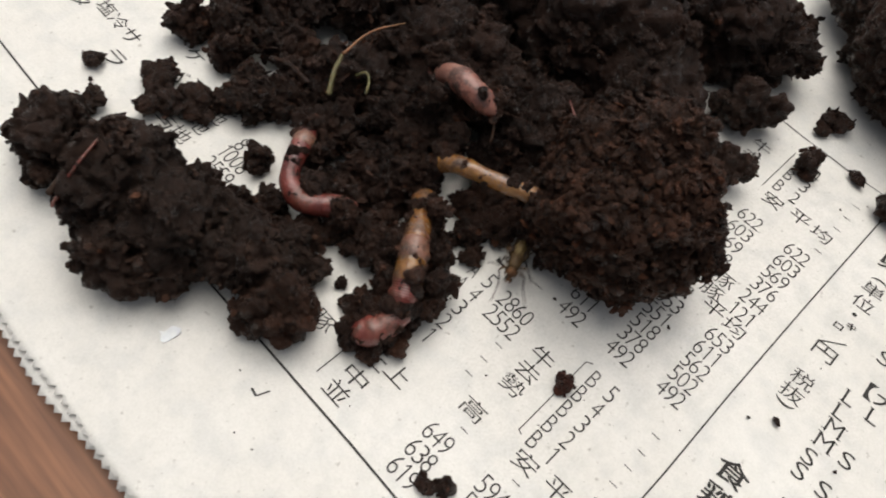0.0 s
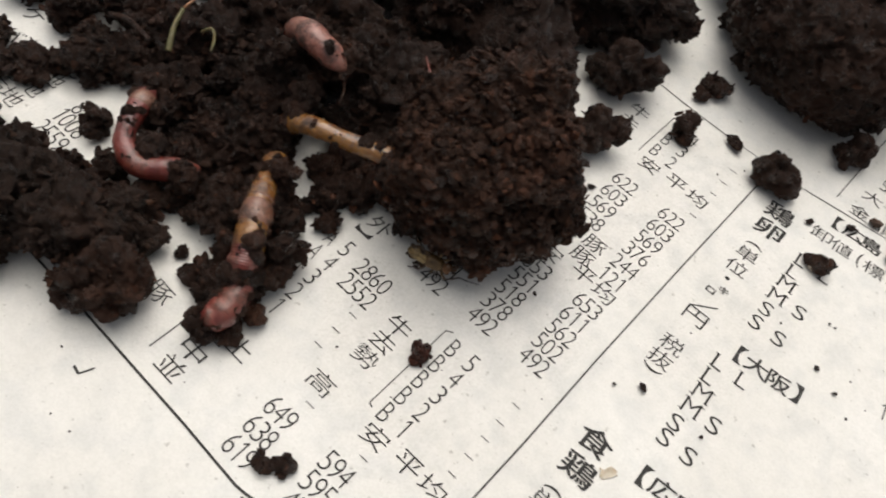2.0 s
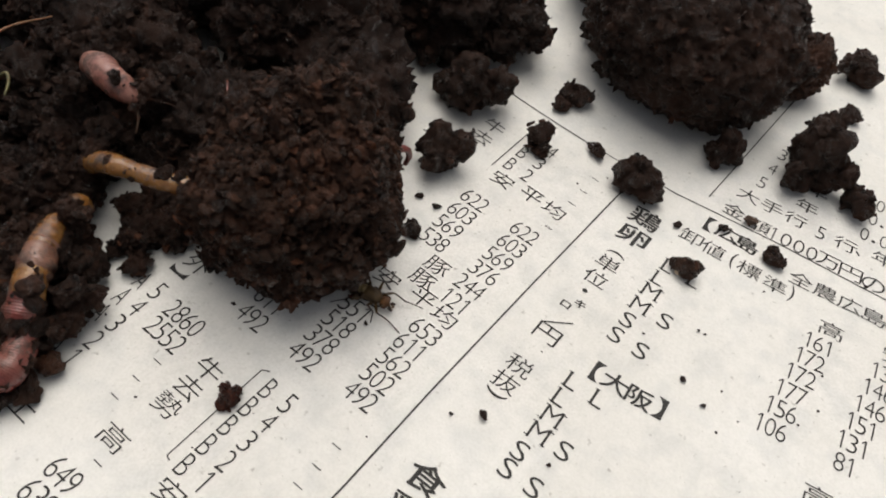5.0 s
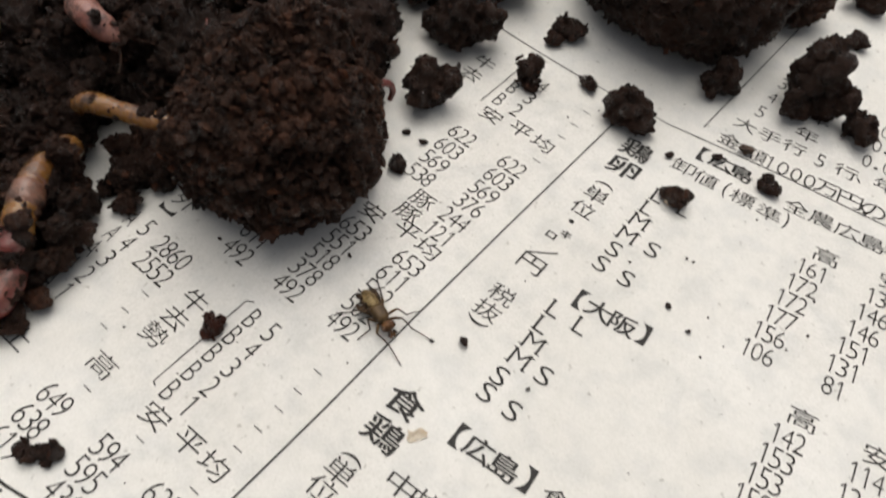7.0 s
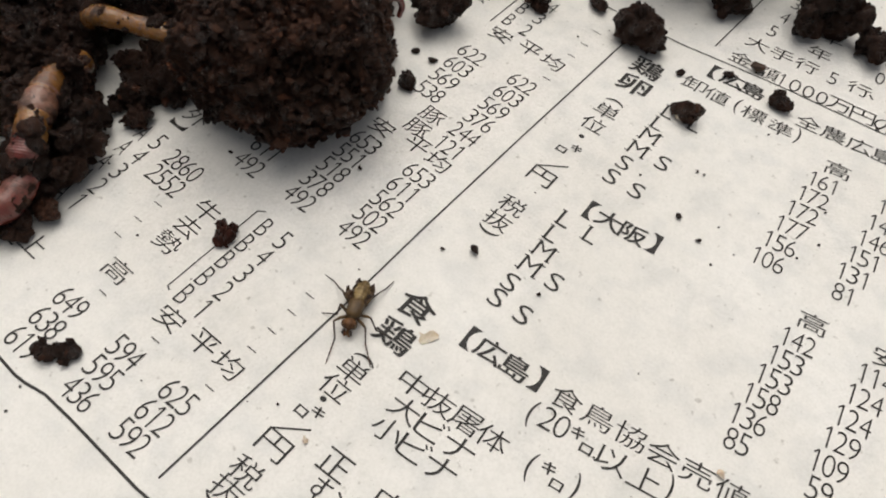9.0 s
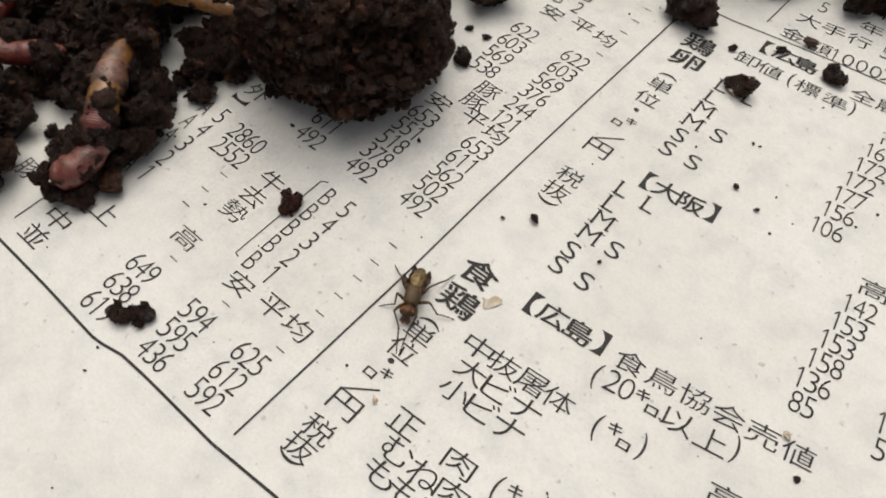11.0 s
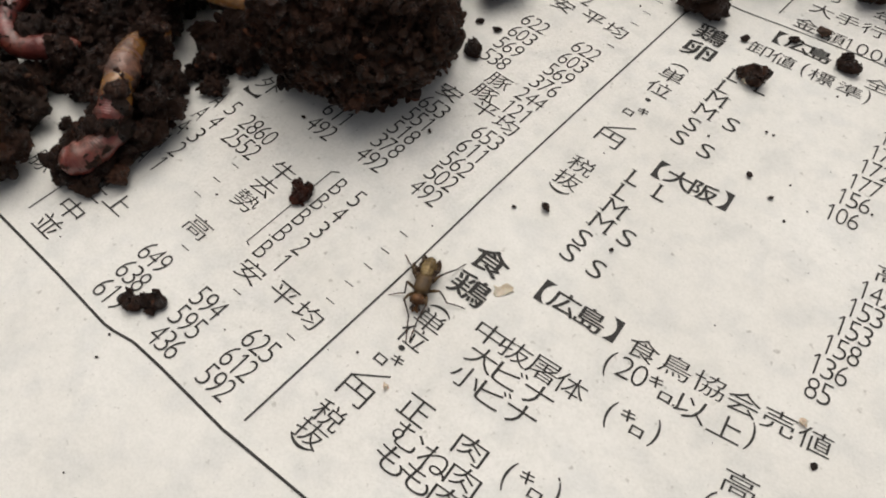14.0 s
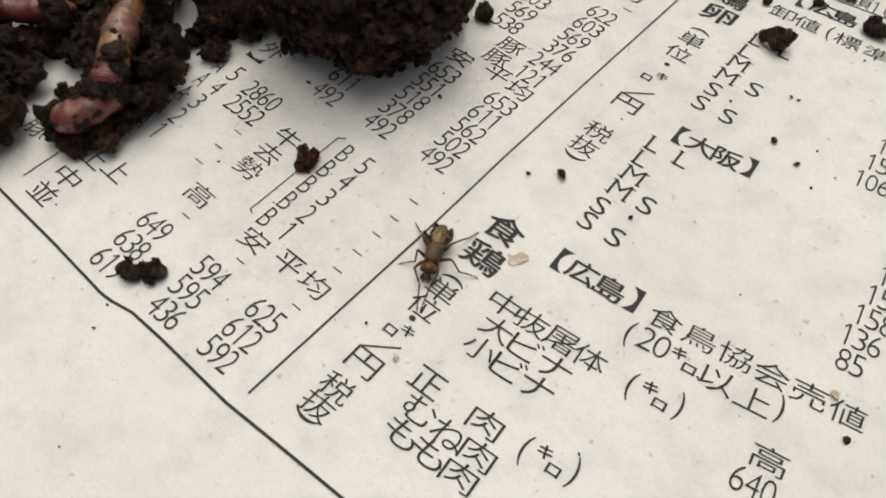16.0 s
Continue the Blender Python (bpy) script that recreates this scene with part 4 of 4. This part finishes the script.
# roots, straws and sprouts in the soil
straw = tagged(tube("straw", [(-5.22, -2.22, 0.80), (-5.20, -1.83, 1.12), (-5.28, -1.58, 1.22), (-5.45, -1.28, 1.08)], lambda u: 0.045 - 0.015 * u, M_TWIG, None, n=30, sides=7), "dry brown straw on a soil clod", "straw")
tagged(tube("straw", [(-4.50, 1.76, 1.27), (-4.50, 2.24, 1.38), (-4.36, 2.76, 1.36)], lambda u: 0.022 - 0.012 * u, M_STRAW, None, n=30, sides=7), "thin bent reddish straw on the soil", "straw")
stick = tagged(tube("stick", [(-5.45, 1.25, 0.72), (-5.1, 1.3, 0.86), (-4.7, 1.32, 0.82)], lambda u: 0.045 - 0.015 * u, M_SOIL_BROWN, None, n=30, sides=7), "short dark twig in the soil", "twig")
tagged(tube("straw", [(-5.11, -2.27, 0.71), (-4.98, -1.90, 1.27), (-5.06, -1.50, 1.43)], lambda u: 0.030 - 0.012 * u, M_WORM_RED, None, n=30, sides=7), "thin reddish straw lying on a soil clod", "straw")
tagged(tube("root", [(-2.42, 2.5, 1.42), (-2.3, 2.42, 1.30), (-2.22, 2.3, 1.2)], lambda u: 0.02 - 0.012 * u, M_TWIG, None, n=20, sides=6), "thin reddish root tip by a worm", "root")
sprout = tagged(tube("sprout", [(-4.32, 1.85, 0.95), (-4.2, 1.92, 1.05), (-4.08, 1.86, 1.02), (-3.98, 1.72, 0.95)], lambda u: 0.024 - 0.008 * u, M_SPROUT, None, n=30, sides=8), "tiny curled pale green sprout", "sprout")
stem = tagged(tube("stem", [(-4.24, 1.28, 1.02), (-4.40, 1.52, 1.18), (-4.50, 1.74, 1.26)], lambda u: 0.04 - 0.015 * u, M_SPROUT, None, n=30, sides=8), "short olive green plant stem", "stem")
hair = tagged(tube("root_hair", [(-2.4, 2.6, 1.45), (-1.9, 2.75, 1.5), (-1.4, 2.7, 1.4)], lambda u: 0.005, M_SOIL_BROWN, None, n=30, sides=5), "fine hair root across the soil", "root")

tagged(tube("straw", [(-1.36, 2.92, 1.48), (-1.62, 3.18, 1.58), (-1.90, 3.42, 1.52)], lambda u: 0.022 - 0.010 * u, M_WORM_RED, None, n=30, sides=7), "thin reddish straw beside a large clod", "straw")
tagged(tube("root", [(-0.35, 4.25, 0.85), (-0.12, 4.62, 0.84), (-0.07, 4.72, 0.68), (-0.10, 4.70, 0.5)], lambda u: 0.055 - 0.02 * u, M_WORM_RED, None, n=30, sides=8), "short red root tip hanging from a soil clod", "root")

# ---- fly ----
fly = tagged(empty("fly"), "small brown fly with crumpled wings walking on newspaper", "fly")


def blob(name, c, r, mat, parent, level=4, amp=0.0, seed=0, label=""):
    v, f = SPH[level]
    out = []
    for n in v:
        k = 1 + amp * noise.noise(Vector(n) * 3 + Vector((seed, 0, 0)))
        out.append(np.array(c) + n * np.array(r) * k)
    return link_mesh(name, out, f, mat, parent, label, True)


def tint(name, shades, rough, stretch):
    """Mottled chitin: shades from dark to light, patches stretched along the body."""
    m, nt, b = material(name, rough, 0.3)
    co = nt.nodes.new("ShaderNodeTexCoord")
    mp = nt.nodes.new("ShaderNodeMapping")
    mp.inputs["Scale"].default_value = stretch
    n = nt.nodes.new("ShaderNodeTexNoise")
    n.inputs["Scale"].default_value = 11 / CM
    n.inputs["Detail"].default_value = 4
    nt.links.new(co.outputs["Object"], mp.inputs["Vector"])
    nt.links.new(mp.outputs["Vector"], n.inputs["Vector"])
    r = ramp(nt, n.outputs["Fac"], [(0.30 + 0.4 * k / (len(shades) - 1), c) for k, c in enumerate(shades)])
    nt.links.new(r.outputs["Color"], b.inputs["Base Color"])
    bump(nt, b, noise_tex(nt, 60, 4, 0.6).outputs["Fac"], 0.5, 0.008)
    return m


M_THORAX = tint("brown_thorax", ((0.026, 0.014, 0.006), (0.072, 0.042, 0.016), (0.130, 0.080, 0.032)), 0.5, (0.5, 1, 1))
M_HEAD = tint("orange_brown_head", ((0.045, 0.018, 0.006), (0.110, 0.047, 0.015), (0.17, 0.08, 0.028)), 0.55, (1, 1, 1))
M_BELLY = tint("tan_abdomen", ((0.020, 0.012, 0.005), (0.125, 0.082, 0.032), (0.34, 0.25, 0.11)), 0.42, (0.35, 1.3, 1))
M_WING = tint("dark_wing", ((0.012, 0.007, 0.004), (0.040, 0.021, 0.010), (0.095, 0.055, 0.026)), 0.35, (1, 1, 1))

# thorax: a squarish block with rounded shoulders and a shallow groove across
tv, tf = SPH[4]
shape = []
for n in tv:
    k = (abs(n[0]) ** 3.2 + abs(n[1]) ** 3.2 + abs(n[2]) ** 2.6) ** (-1 / 3.0)
    g = 1 - 0.07 * math.exp(-((n[0] + 0.15) / 0.10) ** 2) * max(0.0, n[2])
    shape.append((0.015 + 0.118 * n[0] * k, 0.088 * n[1] * k * (1 - 0.10 * n[0]) * g, 0.128 + 0.082 * n[2] * k * g))
thorax = link_mesh("thorax", shape, tf, M_THORAX, fly, "", True)
blob("scutellum", (-0.105, 0, 0.180), (0.040, 0.058, 0.026), M_BELLY, thorax, 3, 0.15, 8)
av, af = SPH[5]
belly = []
for n in av:
    x = n[0]
    r = 1 + 0.045 * math.cos(x * 16) + 0.12 * noise.noise(Vector(n) * 2.4 + Vector((5, 0, 0))) + 0.05 * noise.noise(Vector(n) * 7)
    full = 1 - 0.16 * max(0.0, -x - 0.2)
    belly.append((-0.205 + 0.150 * x, 0.086 * n[1] * r * full, 0.122 + 0.008 * x + 0.076 * n[2] * r * full))
link_mesh("abdomen", belly, af, M_BELLY, fly, "tan wrinkled abdomen with dark sides", True)
blob("neck", (0.130, 0, 0.118), (0.035, 0.050, 0.045), M_THORAX, fly, 3, 0.1, 6)
head = blob("head", (0.190, 0, 0.118), (0.062, 0.078, 0.062), M_HEAD, fly, 4, 0.12, 3, "rounded orange-brown head")
blob("brow", (0.208, 0, 0.162), (0.032, 0.042, 0.022), M_HEAD, head, 3, 0.2, 4)
for s in (-1, 1):
    blob("eye", (0.198, 0.064 * s, 0.120), (0.040, 0.024, 0.042), M_EYE, head, 4, 0.03)
    tube("antenna", [(0.258, 0.026 * s, 0.118), (0.282, 0.040 * s, 0.105), (0.305, 0.048 * s, 0.080)], taper(0.011), M_FLY_DARK, head, n=12, sides=6)
    tube("palp", [(0.250, 0.034 * s, 0.085), (0.285, 0.030 * s, 0.062), (0.305, 0.022 * s, 0.040)], taper(0.010), M_HEAD, head, n=12, sides=6)
tube("mouthpart", [(0.225, 0, 0.080), (0.262, 0, 0.058), (0.280, 0, 0.028)], taper(0.015), M_HEAD, head, n=14, sides=8)


def crumpled_wing(side, root_at, tip_at, width, seed):
    """An unexpanded wing: a folded, uneven strip from its root to its tip."""
    wv, wf = [], []
    a, b = Vector(root_at), Vector(tip_at)
    along = (b - a).normalized()
    across = along.cross(Vector((0, 0, 1))).normalized()
    for i in range(30):
        for c in range(11):
            u, v = i / 29, c / 10 - 0.5
            w = width * (1 + 0.25 * math.sin(10 * u + seed)) * math.sin(math.pi * min(1.0, u * 0.80 + 0.12)) ** 0.7 * v
            fold = 0.016 * math.sin(13 * u + 3 * seed) + 0.014 * math.sin(16 * v + 8 * u + seed) + 0.012 * noise.noise(Vector((u * 8, v * 8, seed)))
            p = a + (b - a) * u + across * (w + 0.4 * fold) + Vector((0, 0, fold - 0.45 * width * 4 * v * v * 0.5))
            wv.append((p.x + 0.012 * math.sin(17 * v), p.y, max(0.02, p.z)))
    for i in range(29):
        for c in range(10):
            wf.append((i * 11 + c, i * 11 + c + 1, (i + 1) * 11 + c + 1, (i + 1) * 11 + c))
    wing = link_mesh("wing", wv, wf, M_WING, fly, "dark crumpled wing", True)
    so = wing.modifiers.new("thickness", "SOLIDIFY")
    so.thickness = 0.010 * CM


crumpled_wing(1, (-0.060, 0.075, 0.165), (-0.330, 0.088, 0.125), 0.085, 1.0)
crumpled_wing(-1, (-0.060, -0.072, 0.165), (-0.215, -0.165, 0.120), 0.085, 2.3)
crumpled_wing(-1, (-0.130, -0.070, 0.160), (-0.345, -0.075, 0.130), 0.060, 4.1)

# hip, knee, shin's end and foot of each leg: right front, middle, hind; then left
legs = []
LEGS = (
    (((0.105, -0.065, 0.085), (0.240, -0.135, 0.145), (0.370, -0.045, 0.060), (0.640, 0.010, 0.004)), 0, -1, -24),
    (((0.055, -0.075, 0.085), (0.035, -0.165, 0.160), (0.120, -0.165, 0.060), (0.165, -0.335, 0.004)), 1, -1, 0),
    (((-0.050, -0.070, 0.085), (-0.150, -0.165, 0.165), (-0.235, -0.225, 0.080), (-0.375, -0.320, 0.004)), 0, -1, 0),
    (((0.110, 0.065, 0.085), (0.250, 0.105, 0.140), (0.390, 0.060, 0.070), (0.625, 0.040, 0.004)), 1, 1, 24),
    (((0.050, 0.075, 0.085), (0.050, 0.195, 0.155), (0.105, 0.290, 0.050), (0.092, 0.490, 0.004)), 0, 1, 0),
    (((-0.050, 0.070, 0.085), (-0.120, 0.140, 0.155), (-0.335, 0.285, 0.030), (-0.445, 0.355, 0.004)), 1, 1, 0),
)
for (hip, knee, end, foot), phase, side, spread in LEGS:
    k, e, f = (tuple(p - q for p, q in zip(w, hip)) for w in (knee, end, foot))
    leg = tube("leg", [(0, 0, 0), (k[0] * 0.45, k[1] * 0.55, k[2] * 0.65), k], lambda u: 0.017 - 0.006 * u + 0.004 * math.sin(3.1 * u), M_THORAX, fly, n=18, sides=8)
    leg.location = Vector(hip) * CM
    tube("shin", [k, tuple(0.5 * (a + b) + d for a, b, d in zip(k, e, (0.0, 0.0, 0.012))), e], lambda u: 0.0115 - 0.003 * u, M_FLY_DARK, leg, n=18, sides=7)
    mid = tuple(0.55 * a + 0.45 * b for a, b in zip(e, f))
    tube("foot", [e, (mid[0], mid[1], mid[2] * 0.9 + 0.004), f], lambda u: 0.0085 - 0.003 * u + 0.0022 * math.sin(u * 31), M_FLY_DARK, leg, n=24, sides=6)
    legs.append((leg, phase, side, spread))

# seconds, middle of the body, heading and lean while it clings to the clod's lower rim
CLIMB = [
    (0, -1.01, 1.78, 0.30, -66, 0),
    (0.2, -0.88, 1.49, 0.14, -67, 0),
    (0.4, -0.92, 1.67, 0.12, -61, 0),
    (0.7, -0.68, 1.77, 0.12, -49, 0),
    (1, -0.60, 1.74, 0.12, -31, 5),
    (1.3, -0.13, 1.80, 0.15, 18, 25),
    (1.6, -0.21, 2.06, 0.28, 19, 50),
    (1.9, -0.18, 1.87, 0.36, 15, 70),
    (2.2, 0.01, 2.21, 0.40, 29, 75),
    (2.5, 0.26, 2.06, 0.42, 38, 75),
    (2.8, 0.45, 2.11, 0.58, 36, 75),
    (3.1, 0.70, 2.11, 0.61, 38, 75),
    (3.4, 0.70, 2.50, 0.70, 33, 75),
    (3.7, 0.63, 2.63, 0.62, 37, 60),
    (4, 0.90, 2.95, 0.30, 18, 35),
    (4.2, 0.79, 3.09, 0.15, 24, 20),
]
# seconds, place on the sheet and heading while it walks
FLY = [
    (6.3, 1.05, 2.72, -16),
    (6.5, 1.29, 2.60, -11),
    (6.75, 1.62, 2.43, -10),
    (7.0, 1.81, 2.38, -16),
    (7.5, 2.05, 2.34, -22),
    (7.8, 2.10, 2.30, -20),
    (8.0, 2.09, 2.22, -24),
    (8.25, 1.97, 2.10, -42),
    (8.5, 2.04, 1.89, -59),
    (8.75, 2.24, 1.54, -63),
    (9.0, 2.28, 1.31, -66),
    (9.2, 2.27, 1.22, -66),
    (9.5, 2.385, 1.06, -65),
    (9.7, 2.40, 1.05, -64),
    (11.8, 2.40, 1.06, -65),
    (14.5, 2.405, 1.04, -65),
    (16.0, 2.405, 1.04, -65),
]


def motions():
    swing = ((0.0, -22), (0.9, -8), (1.5, 0), (2.5, 14), (3.5, 25), (4.2, 24), (9.0, 4), (12.5, -16), (14.5, -22), (16.0, -34))
    walk(head_end, [(t, Matrix.Translation(HEAD_AT) @ pose(0, 0, 0, 0, 0, a)) for t, a in swing])
    rows = []
    for t, x, y, z, a, lean in CLIMB:
        turn = pose(0, 0, 0, lean, 0, a)
        rows.append((t, Matrix.Translation(Vector((x, y, z)) * CM) @ turn @ pose(0, 0, -0.12 * CM)))
    for t, x, y, a in FLY:
        y = askew(x, y)
        rows.append((t, pose(x * CM, y * CM, paper_z(x, y) * CM, 0, 0, a)))
    walk(fly, rows)
    beats = [0.2 * k for k in range(0, 22)] + [6.2 + 0.2 * k for k in range(18)]
    for leg, phase, side, spread in legs:
        at = Matrix.Translation(leg.location)
        steps = [(t, at @ pose(0, 0, 0, 0, 0, spread + side * (12 if (k + phase) % 2 else -12))) for k, t in enumerate(beats)]
        walk(leg, steps + [(9.8, at), (16.0, at)])


motions()
